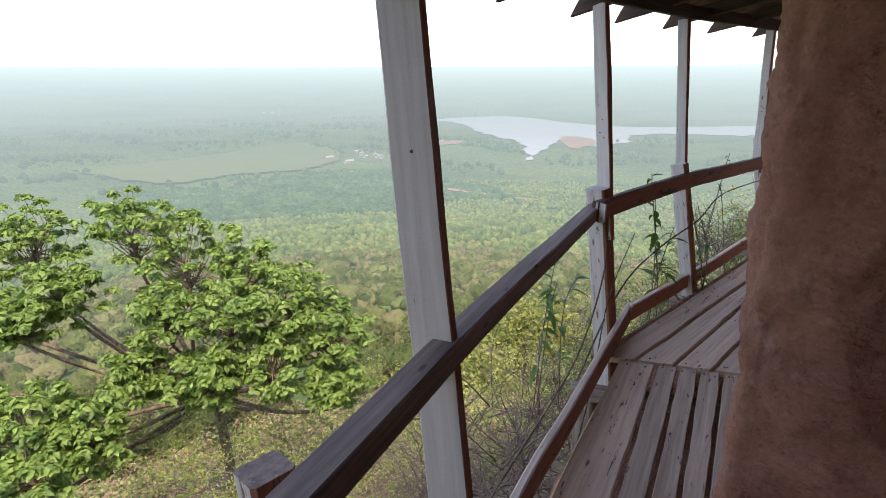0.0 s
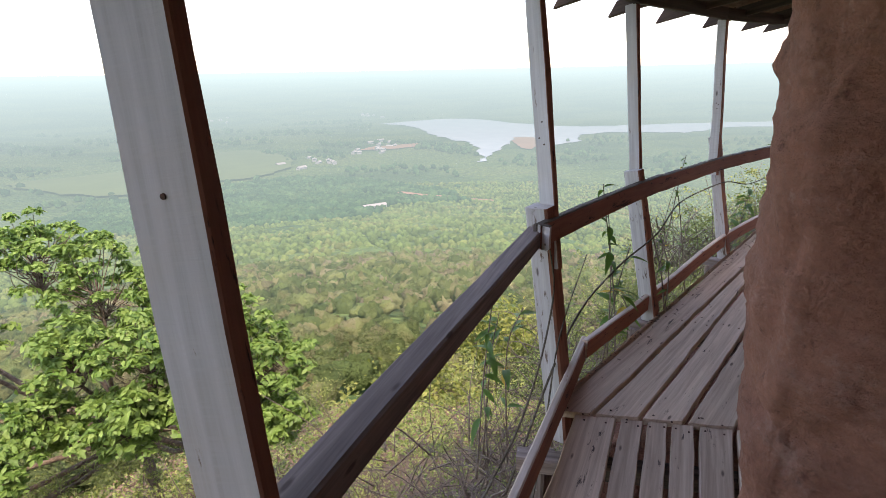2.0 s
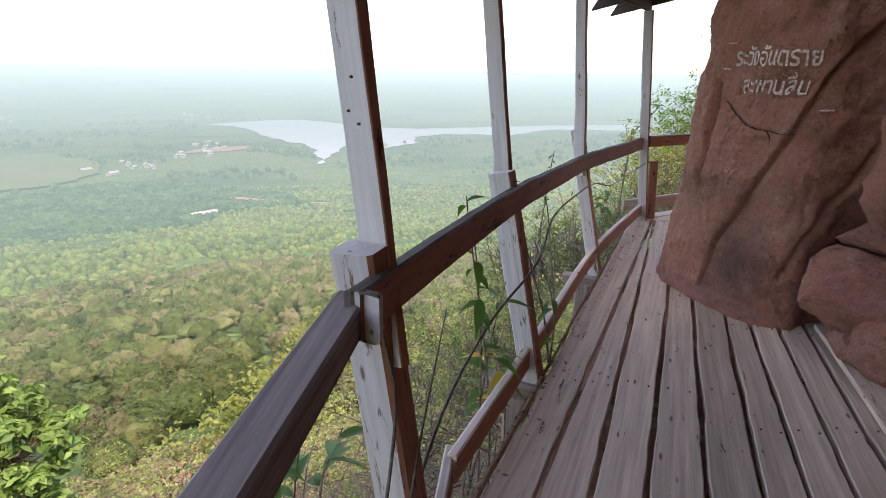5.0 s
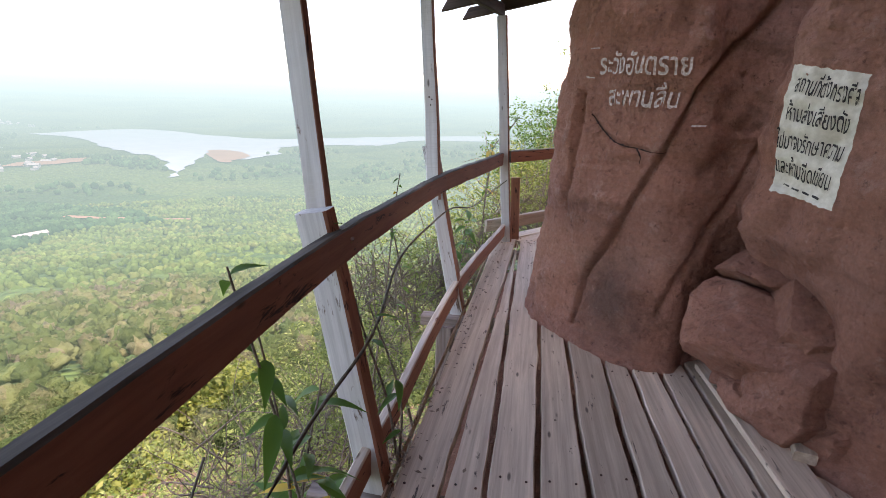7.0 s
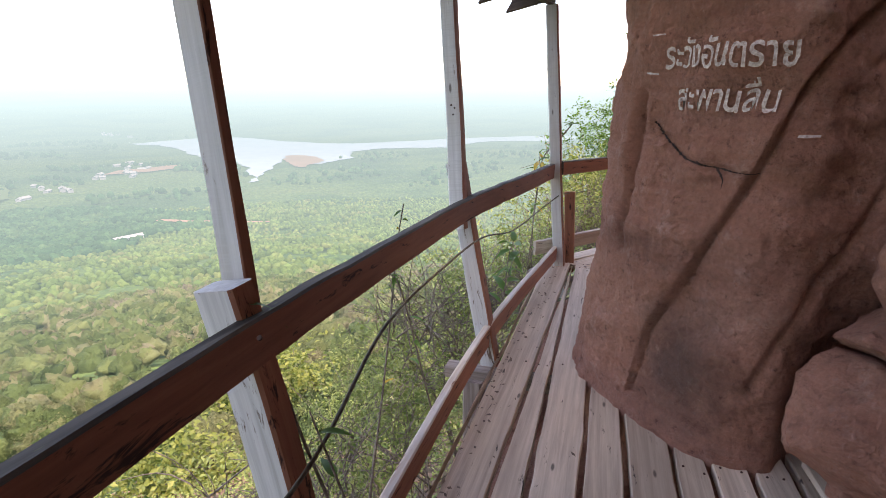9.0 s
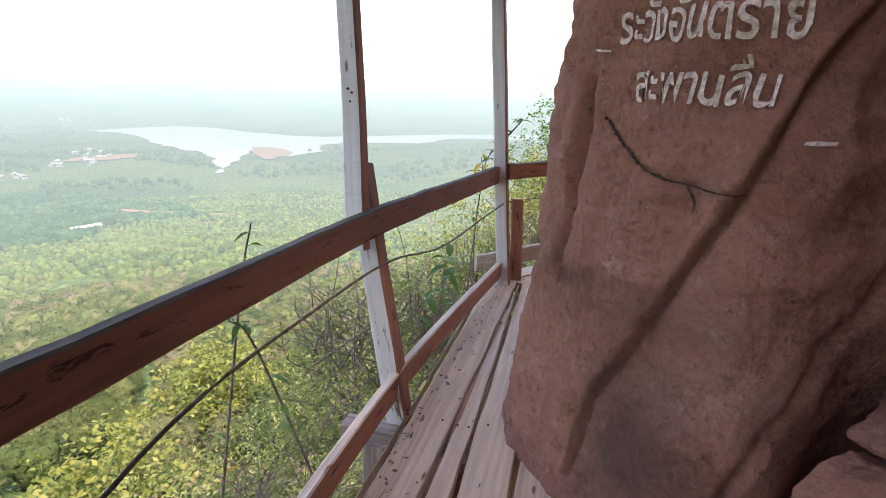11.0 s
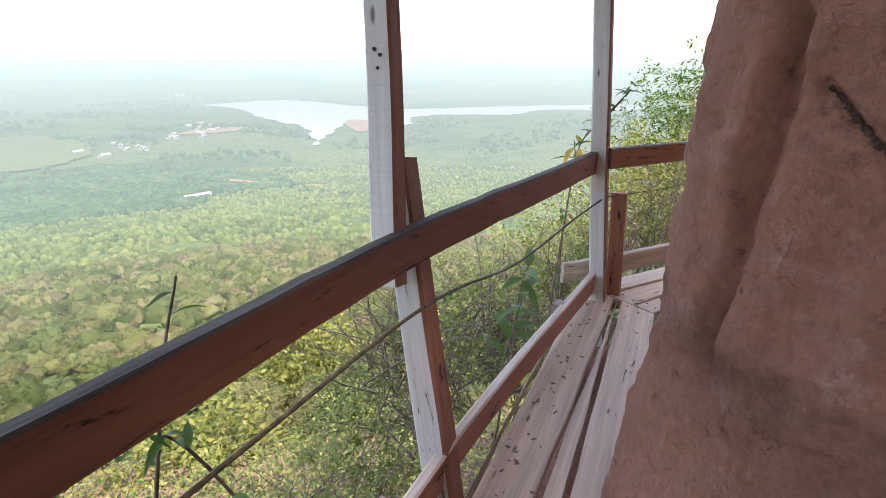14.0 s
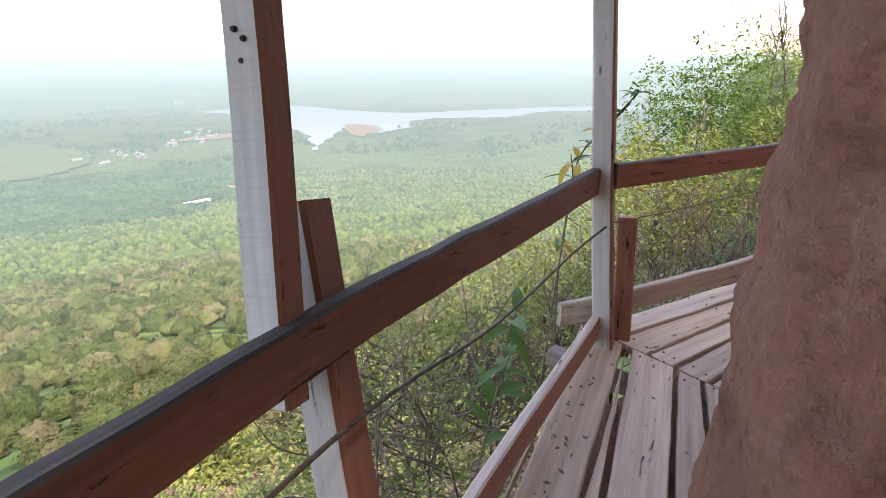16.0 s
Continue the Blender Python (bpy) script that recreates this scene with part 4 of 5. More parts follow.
def painted_line(name, body, y0, z0, width, tall, fat, mat, parent, slope=0.0, lift=0.006):
    me = letters(body, 1.0, fat)
    bm = bmesh.new()
    bm.from_mesh(me)
    bmesh.ops.remove_doubles(bm, verts=bm.verts, dist=0.001)
    xs = [v.co.x for v in bm.verts]
    w = max(xs) - min(xs)
    for v in bm.verts:
        u = (v.co.x - min(xs)) / w
        wave = 0.008 * noise.noise(Vector((u * 8, z0 * 5, 0)))
        v.co = on_rock(y0 - u * width, z0 + v.co.y * tall + slope * u + wave, lift)
    bmesh.ops.recalc_face_normals(bm, faces=bm.faces)
    bm.to_mesh(me)
    bm.free()
    me.materials.clear()
    me.materials.append(mat)
    return hang(name, me, parent)


warning = thing("rock_lettering", "hand-painted white warning words on the red rock", "lettering", (3.62, 4.6, 1.5))
painted_line("lettering", "ระวังอันตราย", 4.885, 1.565, 0.505, 0.15, 0.012, M_PAINT, warning)
painted_line("lettering", "สะพานลื่น", 4.80, 1.40, 0.38, 0.145, 0.012, M_PAINT, warning)


def bar(y0, z0, y1, z1, tall, mat, parent, name="stroke", lift=0.005):
    n = 6
    v = []
    for i in range(n + 1):
        t = i / n
        y, z = y0 + (y1 - y0) * t, z0 + (z1 - z0) * t
        h = tall * (0.8 + 0.4 * noise.noise(Vector((y * 60, z * 60, 0))))
        v += [on_rock(y, z - h / 2, lift), on_rock(y, z + h / 2, lift)]
    return hang(name, mesh_of(name, v, [(2 * i, 2 * i + 2, 2 * i + 3, 2 * i + 1) for i in range(n)], [mat]), parent)


bar(4.345, 1.315, 4.30, 1.318, 0.012, M_PAINT, warning)
bar(4.96, 1.70, 4.90, 1.70, 0.008, M_PAINT, warning)
bar(4.985, 1.55, 4.92, 1.545, 0.008, M_PAINT, warning)

notice = thing("painted_notice", "cream painted notice with black handwriting on the rock", "notice", (3.66, 3.75, 1.3))


def notice_panel():
    n, k = 26, 40
    v, f = [], []
    for i in range(n + 1):
        for j in range(k + 1):
            a, b = i / n, j / k
            y = 3.905 - 0.30 * a - 0.012 * b
            z = 1.607 - 0.54 * b - 0.045 * a * (1 - b * 0.4)
            if i in (0, n):
                y += 0.008 * noise.noise(Vector((b * 14, i, 0)))
            if j in (0, k):
                z += 0.008 * noise.noise(Vector((a * 14, j, 4)))
            v.append(on_rock(y, z, 0.003))
    for i in range(n):
        for j in range(k):
            p = i * (k + 1) + j
            f.append((p, p + 1, p + k + 2, p + k + 1))
    return hang("panel", mesh_of("panel", v, f, [M_BOARD], smooth=True), notice)


notice_panel()
for i, (body, w, y0) in enumerate((("สถานที่ตั้งทรงศีล", 0.25, 3.865), ("ห้ามส่งเสียงดัง", 0.25, 3.875), ("ไปมาจงรักษาความ", 0.28, 3.90), ("และห้ามขีดเขียน", 0.26, 3.89))):
    painted_line("lettering", body, y0, 1.49 - 0.112 * i, w, 0.10, 0.008, M_INK, notice, -0.04, 0.008)
for i in range(4):
    bar(3.845 - 0.05 * i, 1.10 - 0.008 * i, 3.81 - 0.05 * i, 1.094 - 0.008 * i, 0.010, M_INK, notice, lift=0.007)

# ---------------------------------------------------------------- crack in the rock
def crack(pts, wide, lift=0.003):
    path = smooth_path([(0, y, z) for y, z in pts], 26)
    v = []
    n = len(path)
    for i, p in enumerate(path):
        d = (path[min(i + 1, n - 1)] - path[max(i - 1, 0)]).normalized()
        s = Vector((0, -d.z, d.y))
        w = wide * (0.5 + 0.9 * abs(noise.noise(Vector((i * 0.2, 3, 0))))) * min(1.0, 0.25 + 2 * (1 - i / n))
        for k in (-w, w):
            q = p + s * k
            v.append(on_rock(q.y, q.z, lift))
    return hang("crack", mesh_of("crack", v, [(2 * i, 2 * i + 2, 2 * i + 3, 2 * i + 1) for i in range(n - 1)], [M_CRACK]), cliff)


crack([(4.925, 1.345), (4.87, 1.30), (4.815, 1.266), (4.726, 1.213), (4.637, 1.191), (4.576, 1.185), (4.50, 1.173), (4.43, 1.172)], 0.008)
crack([(4.576, 1.185), (4.545, 1.151), (4.539, 1.105)], 0.005)


# ---------------------------------------------------------------- broken stones in the alcove
def stone(x, y, z, r, seed, squash=(1, 1, 0.8), group="broken stones"):
    bm = bmesh.new()
    bmesh.ops.create_icosphere(bm, subdivisions=5, radius=1.0)
    rnd = random.Random(seed)
    cuts = [(Vector((rnd.gauss(0, 1), rnd.gauss(0, 1), rnd.gauss(0, 1))).normalized(), rnd.uniform(0.5, 0.85)) for _ in range(16)]
    for v in bm.verts:
        p = v.co.copy()
        for nrm, d in cuts:
            k = p.dot(nrm)
            if k > d:
                p -= nrm * (k - d) * 0.98
        p *= 1 + 0.09 * noise.fractal(p * 2.2 + Vector((seed, 0, 0)), 0.8, 2.0, 4)
        v.co = Vector((p.x * r * squash[0], p.y * r * squash[1], p.z * r * squash[2]))
    me = bpy.data.meshes.new("boulder")
    bm.to_mesh(me)
    bm.free()
    me.materials.append(M_ROCK)
    me.polygons.foreach_set("use_smooth", [False] * len(me.polygons))
    return tagged(hang("boulder", me, None, "", pose(x, y, z, 0, 0, rnd.uniform(0, 360))), "fractured reddish sandstone boulder at the foot of the cliff", "boulder", group)


for i, (x, y, z, r) in enumerate(((3.86, 3.78, 0.34, 0.46), (3.70, 3.50, 0.20, 0.34), (3.94, 4.0, 0.24, 0.30), (3.76, 3.64, 0.50, 0.30), (3.62, 3.38, 0.10, 0.22), (3.88, 3.90, 0.66, 0.24), (3.64, 3.72, 0.12, 0.2), (3.78, 3.92, 0.14, 0.17))):
    stone(x, y, z, r, 20 + i)
offcut = timber("loose_board", (2.95, 3.02, 0.022), (3.88, 4.10, 0.03), 0.17, 0.03, (-0.76, 0.65, 0), [M_PLANK] * 5, None, "", 0.004, 51)
tagged(offcut, "loose grey plank lying against the stones", "board")
block = timber("wood_block", (3.40, 3.43, 0.06), (3.50, 3.49, 0.065), 0.08, 0.05, (-0.5, 0.85, 0), [M_PLANK] * 5, None, "", 0.004, 52, 3)
tagged(block, "short grey wooden offcut lying on the boards", "block")


# ---------------------------------------------------------------- wire along the railing
def line_thing(name, pts, r0, r1, mat, label, category, group=""):
    ob = tube(name, smooth_path(pts, 6), r0, r1, mat, sides=6)
    return tagged(ob, label, category, group)


line_thing("vine_rope", [(0.55, 2.9, -0.25), (1.05, 3.55, 0.30), (1.50, 4.03, 0.47), (1.90, 4.33, 0.60), (2.30, 4.82, 0.69), (2.79, 5.29, 0.70), (3.29, 5.765, 0.66), (3.85, 6.25, 0.53), (4.45, 6.68, 0.56), (4.72, 6.80, 0.62)], 0.0065, 0.005, M_VINE, "thin woody vine strung along the railing", "vine")
line_thing("vine_rope", [(4.72, 6.81, 0.62), (5.3, 6.95, 0.60), (6.2, 7.0, 0.66)], 0.004, 0.003, M_VINE, "thin wire running on beyond the corner", "wire")
line_thing("vine_rope", [(-0.200, 2.160, -0.7), (0.250, 2.610, -0.3), (0.650, 3.010, 0.10), (0.880, 3.360, 0.55), (0.840, 3.340, 0.9)], 0.007, 0.004, M_VINE, "thin climbing stem beside a post", "vine")
line_thing("vine_rope", [(0.400, 2.260, -0.5), (0.720, 2.910, -0.05), (0.900, 3.280, 0.38), (1.250, 3.910, 0.62)], 0.006, 0.003, M_VINE, "thin climbing stem beside a post", "vine")


# ---------------------------------------------------------------- creepers with large leaves
def leaf_mesh(name, length, wide, mat, curl):
    v, f = [], []
    n = 7
    for i in range(n + 1):
        t = i / n
        w = wide * math.sin(math.pi * min(1.0, t * 1.02) ** 0.8) * (1 - 0.25 * t)
        z = -curl * t * t * length
        v += [(t * length, -w / 2, z + w * 0.18), (t * length, 0, z), (t * length, w / 2, z + w * 0.18)]
    for i in range(n):
        p = 3 * i
        f += [(p, p + 3, p + 4, p + 1), (p + 1, p + 4, p + 5, p + 2)]
    return mesh_of(name, v, f, [mat], smooth=True)


LEAF_KINDS = [leaf_mesh("leaf", 0.125, 0.042, M_DEEP, 0.35), leaf_mesh("leaf", 0.10, 0.04, M_DEEP, 0.6), leaf_mesh("leaf", 0.15, 0.045, M_DEEP, 0.5)]
YELLOW_LEAF = leaf_mesh("leaf", 0.15, 0.042, M_AMBER, 0.3)


def creeper(label, stems, count, seed, yellow=1, scale=1.0, spread=0.05, top_only=False):
    rnd = random.Random(seed)
    t = thing("creeper", label, "creeper", stems[0][0], "creepers on the railing")
    for st in stems:
        path = smooth_path(st, 6)
        tube("stem", path, 0.006, 0.0025, M_STEM, t)
        for k in range(count):
            j = int((0.25 + 0.75 * (k + rnd.random()) / count) * (len(path) - 1)) if not top_only else len(path) - 1 - rnd.randrange(4)
            p = path[j]
            me = YELLOW_LEAF if yellow and rnd.random() < 0.07 * yellow else rnd.choice(LEAF_KINDS)
            m = pose(p.x, p.y, p.z, rnd.uniform(-25, 25), rnd.uniform(-40, 12), rnd.uniform(0, 360)) @ Matrix.Scale(scale * rnd.uniform(0.7, 1.25), 4)
            hang("leaf", me, t, "yellowed leaf" if me is YELLOW_LEAF else "", m)
    return t


creeper("leafy green creeper climbing beside a railing post", [[(1.62, 4.20, -0.6), (1.58, 4.16, 0.0), (1.48, 4.08, 0.5), (1.38, 4.00, 0.90), (1.34, 3.95, 1.05)], [(1.56, 4.20, -0.5), (1.52, 4.14, 0.2), (1.48, 4.10, 0.55), (1.40, 4.02, 0.95)], [(1.50, 4.18, -0.4), (1.58, 4.18, 0.25), (1.66, 4.20, 0.58)], [(1.75, 4.28, -0.5), (1.68, 4.22, 0.1), (1.48, 4.12, 0.32)]], 13, 5, 2, 1.0)
creeper("thin dark creeper wound about a railing post", [[(2.02, 4.33, 0.0), (1.98, 4.36, 0.3), (1.90, 4.42, 0.62), (1.83, 4.45, 0.93), (1.76, 4.46, 1.0)], [(2.04, 4.36, 0.0), (2.0, 4.30, 0.35), (1.92, 4.40, 0.7)]], 5, 8, 1, 0.7)
creeper("leafy creeper rising above the corner post rail", [[(4.62, 7.0, -0.4), (4.58, 6.98, 0.3), (4.60, 6.95, 0.75), (4.64, 6.95, 0.93), (4.78, 6.95, 1.05), (4.90, 6.95, 1.16)], [(4.5, 6.95, -0.3), (4.52, 6.9, 0.35), (4.55, 6.88, 0.8), (4.52, 6.86, 0.95)]], 7, 11, 2, 1.0)
creeper("small leafy shoot rising over the corner rail", [[(4.66, 6.95, 0.96), (4.80, 6.95, 1.08), (4.90, 6.95, 1.17), (4.94, 6.95, 1.21)]], 7, 18, 0, 0.75, top_only=True)
creeper("leafy sprig standing outside the rail", [[(0.520, 3.660, -0.8), (0.550, 3.610, -0.1), (0.580, 3.560, 0.35), (0.600, 3.540, 0.55)]], 15, 13, 1, 1.1)
creeper("leafy sprig standing outside the rail", [[(0.6, 3.9, -0.8), (0.62, 3.75, 0.0), (0.66, 3.7, 0.35)], [(0.75, 3.8, -0.8), (0.7, 3.65, 0.1), (0.78, 3.6, 0.42)]], 12, 14, 1, 1.1)
creeper("leafy sprig standing outside the rail", [[(2.35, 5.3, -0.6), (2.45, 5.25, 0.2), (2.55, 5.3, 0.8), (2.60, 5.33, 1.0)], [(2.9, 5.6, -0.4), (2.6, 5.35, 0.55), (2.5, 5.28, 0.72)]], 8, 15, 1, 0.5)
creeper("broad-leaved plant below the low rail", [[(4.0, 6.75, -0.7), (4.05, 6.6, 0.0), (4.1, 6.58, 0.2)], [(4.25, 6.95, -0.6), (4.2, 6.8, 0.1), (4.22, 6.75, 0.3)]], 8, 16, 0, 1.7)


# ---------------------------------------------------------------- shrubs and trees
def plant(name, label, category, lobes, per, leaf, mat, base, seed, trunk=0.03, group="", limbs_to=None, aspect=2.2, hollow=0.45, twigs=0):
    """lobes: (x, y, z, radius) of the leafy clumps; base: where the trunk stands."""
    rng = np.random.default_rng(seed)
    rnd = random.Random(seed)
    t = thing(name, label, category, base, group)
    cen = Vector((sum(l[0] for l in lobes), sum(l[1] for l in lobes), sum(l[2] for l in lobes))) / len(lobes)
    b = Vector(base)
    fork = b.lerp(cen, 0.55)
    wob = Vector((rnd.uniform(-0.1, 0.1), rnd.uniform(-0.1, 0.1), 0)) * (cen - b).length
    tube("trunk", smooth_path([b, b.lerp(fork, 0.5) + wob, fork], 6), trunk, trunk * 0.65, M_BARK, t, sides=9)
    vs, fs, n0 = [], [], 0
    for l in lobes:
        c = Vector(l[:3])
        mid = fork.lerp(c, 0.5) + Vector((rnd.uniform(-1, 1), rnd.uniform(-1, 1), rnd.uniform(-0.6, 0.3))) * l[3] * 0.4
        v, f = tube(None, smooth_path([fork, mid, c], 5), trunk * 0.5, trunk * 0.14, None)
        vs += v
        fs += [tuple(x + n0 for x in q) for q in f]
        n0 += len(v)
        for _ in range(6 + twigs):
            e = c + Vector((rnd.gauss(0, 1), rnd.gauss(0, 1), rnd.gauss(0.1, 0.8))).normalized() * l[3] * rnd.uniform(0.7, 1.15)
            s = mid.lerp(c, rnd.uniform(0.3, 1))
            v, f = tube(None, smooth_path([s, s.lerp(e, 0.5) + Vector((rnd.uniform(-1, 1), rnd.uniform(-1, 1), rnd.uniform(-1, 1))) * l[3] * 0.18, e], 3), trunk * 0.14, trunk * 0.05, None, sides=4)
            vs += v
            fs += [tuple(x + n0 for x in q) for q in f]
            n0 += len(v)
    hang("branch", mesh_of("branch", vs, fs, [M_BARK if trunk > 0.06 else M_STEM], smooth=True), t)
    lv, lf, n0 = [], [], 0
    for l in lobes:
        k = max(4, int(per * l[3] ** 2))
        if per <= 0:
            continue
        u = rng.normal(0, 1, (k, 3))
        u /= np.linalg.norm(u, axis=1)[:, None]
        bump = 1 + 0.3 * np.sin(u[:, 0] * 5 + seed) * np.sin(u[:, 1] * 6 + l[0]) + 0.18 * np.sin(u[:, 2] * 9 + l[1])
        rad = l[3] * bump * (hollow + (1.05 - hollow) * rng.random(k) ** 0.5)
        c = u * rad[:, None] * np.array([1, 1, 0.85]) + np.array(l[:3])
        # gather into sprays
        sp = rng.integers(0, k, max(2, k // 14))
        kk = int(k * 0.85)
        c[:kk] = c[sp[rng.integers(0, len(sp), kk)]] + rng.normal(0, leaf * 1.05, (kk, 3)) * np.array([1, 1, 0.6])
        up = u * 0.6 + np.array([0, 0, 0.9])
        v, f = leaves(c, up, leaf, rng, aspect, 0.5)
        lv.append(v)
        lf.append(f + n0)
        n0 += len(v)
    if lv:
        hang("crown", fast_mesh("crown", np.concatenate(lv), np.concatenate(lf), [mat]), t)
    return t


def broadleaf(label, lobes, base, mat, seed, trunk, leaf, sprays, per):
    """A forked tree: limbs to each lobe, twigs to its sprays, and a rosette of folded leaves on every twig."""
    rng = np.random.default_rng(seed)
    rnd = random.Random(seed)
    b = Vector(base)
    t = thing("tree", label, "tree", base)
    fork = Vector((b.x, b.y, max(l[2] for l in lobes) - 3.4))
    tube("trunk", smooth_path([b, b.lerp(fork, 0.5) + Vector((0.15, -0.1, 0)), fork], 6), trunk, trunk * 0.7, M_BARK, t, sides=10)
    vs, fs, n0 = [], [], 0
    lv, lf, m0 = [], [], 0

    def limb(pts, r0, r1, sides):
        nonlocal n0
        v, f = tube(None, smooth_path(pts, 4), r0, r1, None, sides=sides)
        vs.extend(v)
        fs.extend(tuple(x + n0 for x in q) for q in f)
        n0 += len(v)

    for x, y, z, r in lobes:
        c = Vector((x, y, z))
        low = c - Vector((0, 0, r * 0.7))
        mid = fork.lerp(low, 0.55) + Vector((rnd.uniform(-0.3, 0.3), rnd.uniform(-0.3, 0.3), rnd.uniform(-0.4, 0.0)))
        limb([fork, mid, low, c], trunk * 0.42, trunk * 0.1, 6)
        for _ in range(sprays):
            d = Vector((rnd.gauss(0, 1), rnd.gauss(0, 1), rnd.gauss(0.35, 0.8))).normalized()
            tip = c + d * r * rnd.uniform(0.45, 1.15)
            start = low.lerp(c, rnd.random())
            limb([start, start.lerp(tip, 0.5) + Vector((rnd.uniform(-1, 1), rnd.uniform(-1, 1), rnd.uniform(-1, 0.4))) * r * 0.15, tip], trunk * 0.09, trunk * 0.03, 4)
            k = int(per * rnd.uniform(0.6, 1.3))
            u = rng.normal(0, 1, (k, 3))
            u /= np.linalg.norm(u, axis=1)[:, None]
            u[:, 2] = np.abs(u[:, 2]) * 0.75 - 0.2
            pos = np.array(tip) + u * (leaf * rng.uniform(0.45, 1.35, k))[:, None]
            v, f = leaves(pos, u * 0.7 + np.array([0, 0, 0.75]), leaf, rng, 1.95, 0.6, 0.35)
            lv.append(v)
            lf.append(f + m0)
            m0 += len(v)
    hang("branch", mesh_of("branch", vs, fs, [M_BARK], smooth=True), t)
    hang("crown", fast_mesh("crown", np.concatenate(lv), np.concatenate(lf), [mat]), t)
    return t


TREE = [(-8.02, 10.04, -1.47, 0.87), (-6.12, 10.14, -1.16, 0.92), (-6.8, 8.96, -1.91, 0.61), (-4.95, 9.68, -1.63, 0.84), (-4.0, 9.91, -1.89, 0.81), (-3.05, 9.45, -2.33, 0.79), (-2.27, 9.06, -2.89, 0.74), (-3.76, 8.5, -2.34, 0.77), (-4.76, 8.43, -2.25, 0.63), (-3.08, 8.28, -3.02, 0.72), (-2.13, 8.61, -3.62, 0.59), (-5.17, 7.99, -2.96, 0.54), (-4.01, 7.93, -3.14, 0.54), (-7.17, 8.24, -2.16, 0.51), (-6.47, 7.05, -3.27, 0.64), (-5.66, 7.16, -3.55, 0.61), (-5.92, 6.37, -3.72, 0.6), (-8.99, 9.41, -1.81, 0.98), (-9.52, 8.7, -2.71, 1.09), (-8.29, 7.7, -3.84, 0.93)]
broadleaf("broad leafy green tree on the slope below the railing", TREE, (-4.9, 9.9, float(land_z(-4.9, 9.9)) - 0.3), M_LEAF, 3, 0.13, 0.13, 58, 46)
plant("tree", "yellow-green tree on the slope beyond the railing", "tree", [(4.5, 34, -17.5, 3.0), (7.5, 35, -17.5, 3.0), (6, 34, -15.2, 2.8), (3.4, 35, -19, 2.6)], 260, 0.34, M_YELLOW, (5.5, 35, float(land_z(5.5, 35)) - 0.5), 4, 0.22, aspect=1.7)
plant("tree", "yellow-green tree on the slope beyond the railing", "tree", [(-0.5, 23, -13.2, 2.0), (1.2, 23.5, -12.4, 2.1), (2.6, 23, -13.6, 1.8)], 300, 0.28, M_YELLOW, (1.0, 23.4, float(land_z(1.0, 23.4)) - 0.5), 5, 0.16, aspect=1.7)
# dense shrubs just outside the far railing
SHRUBS = [
    ([(-5.6, 8.03, -4.43, 0.69), (-4.65, 8.52, -4.56, 0.77), (-3.41, 8.55, -4.47, 0.77), (-2.27, 8.94, -4.88, 0.81), (-4.66, 7.41, -4.73, 0.65), (-3.45, 7.44, -4.64, 0.7), (-2.36, 7.85, -5.0, 0.74), (-1.7, 10.52, -4.88, 0.74), (-1.12, 9.33, -5.3, 0.68)], M_SHRUB, 0.10, 750),
    ([(4.3, 8.0, -0.75, 0.75), (3.7, 7.6, -1.1, 0.7), (5.0, 8.4, -0.5, 0.7), (4.5, 7.6, -0.45, 0.45)], M_SHRUB, 0.085, 1100),
    ([(3.0, 7.4, -1.5, 0.8), (2.5, 6.8, -1.7, 0.7), (3.4, 7.0, -1.2, 0.5)], M_SHRUB, 0.085, 1000),
    ([(5.6, 8.2, -0.3, 0.7), (6.3, 8.5, -0.2, 0.7), (5.2, 7.8, -0.2, 0.4)], M_SHRUB, 0.085, 1100),
    ([(7.0, 8.9, 0.0, 0.75), (7.7, 9.2, 0.2, 0.8), (6.7, 8.6, 0.25, 0.5)], M_YELLOW, 0.10, 900),
    ([(8.6, 10.4, 0.3, 0.9), (9.2, 10.6, 0.85, 0.8), (9.9, 10.6, 0.4, 1.0), (8.3, 9.8, -0.3, 0.8)], M_DEEP, 0.12, 1000),
    ([(10.6, 10.6, 0.9, 1.0), (11.6, 10.8, 1.0, 1.1), (10.0, 9.8, 0.1, 1.0), (11.0, 9.8, 0.2, 1.0)], M_SHRUB, 0.11, 900),
    ([(1.6, 5.6, -1.5, 0.6), (1.0, 5.1, -1.5, 0.55), (2.1, 6.0, -1.6, 0.6)], M_SHRUB, 0.06, 500),
    ([(0.5, 4.3, -1.3, 0.5), (0.0, 3.7, -1.5, 0.5), (0.8, 4.7, -1.4, 0.5)], M_SHRUB, 0.055, 350),
    ([(-0.9, 3.2, -2.0, 0.6), (-0.3, 4.6, -2.2, 0.7), (-1.4, 4.2, -2.6, 0.7)], M_SHRUB, 0.07, 450),
    ([(-1.4, 6.2, -3.6, 0.9), (0.2, 6.6, -3.4, 0.9), (-2.6, 6.4, -4.2, 0.9)], M_SHRUB, 0.085, 600),
    ([(2.2, 9.6, -4.0, 1.1), (3.6, 10.0, -3.6, 1.1), (1.0, 9.0, -4.4, 1.0), (5.0, 10.6, -3.0, 1.1)], M_SHRUB, 0.1, 500),
    ([(0.5, 12.5, -7.5, 1.5), (3.0, 13.5, -7.0, 1.6), (5.5, 14, -6.4, 1.6), (-1.5, 12.0, -8, 1.4)], M_SHRUB, 0.13, 350),
    ([(7.4, 13, -4.0, 1.6), (9.5, 13.8, -3.0, 1.6), (11.5, 14, -2.0, 1.6)], M_SHRUB, 0.12, 350),
]
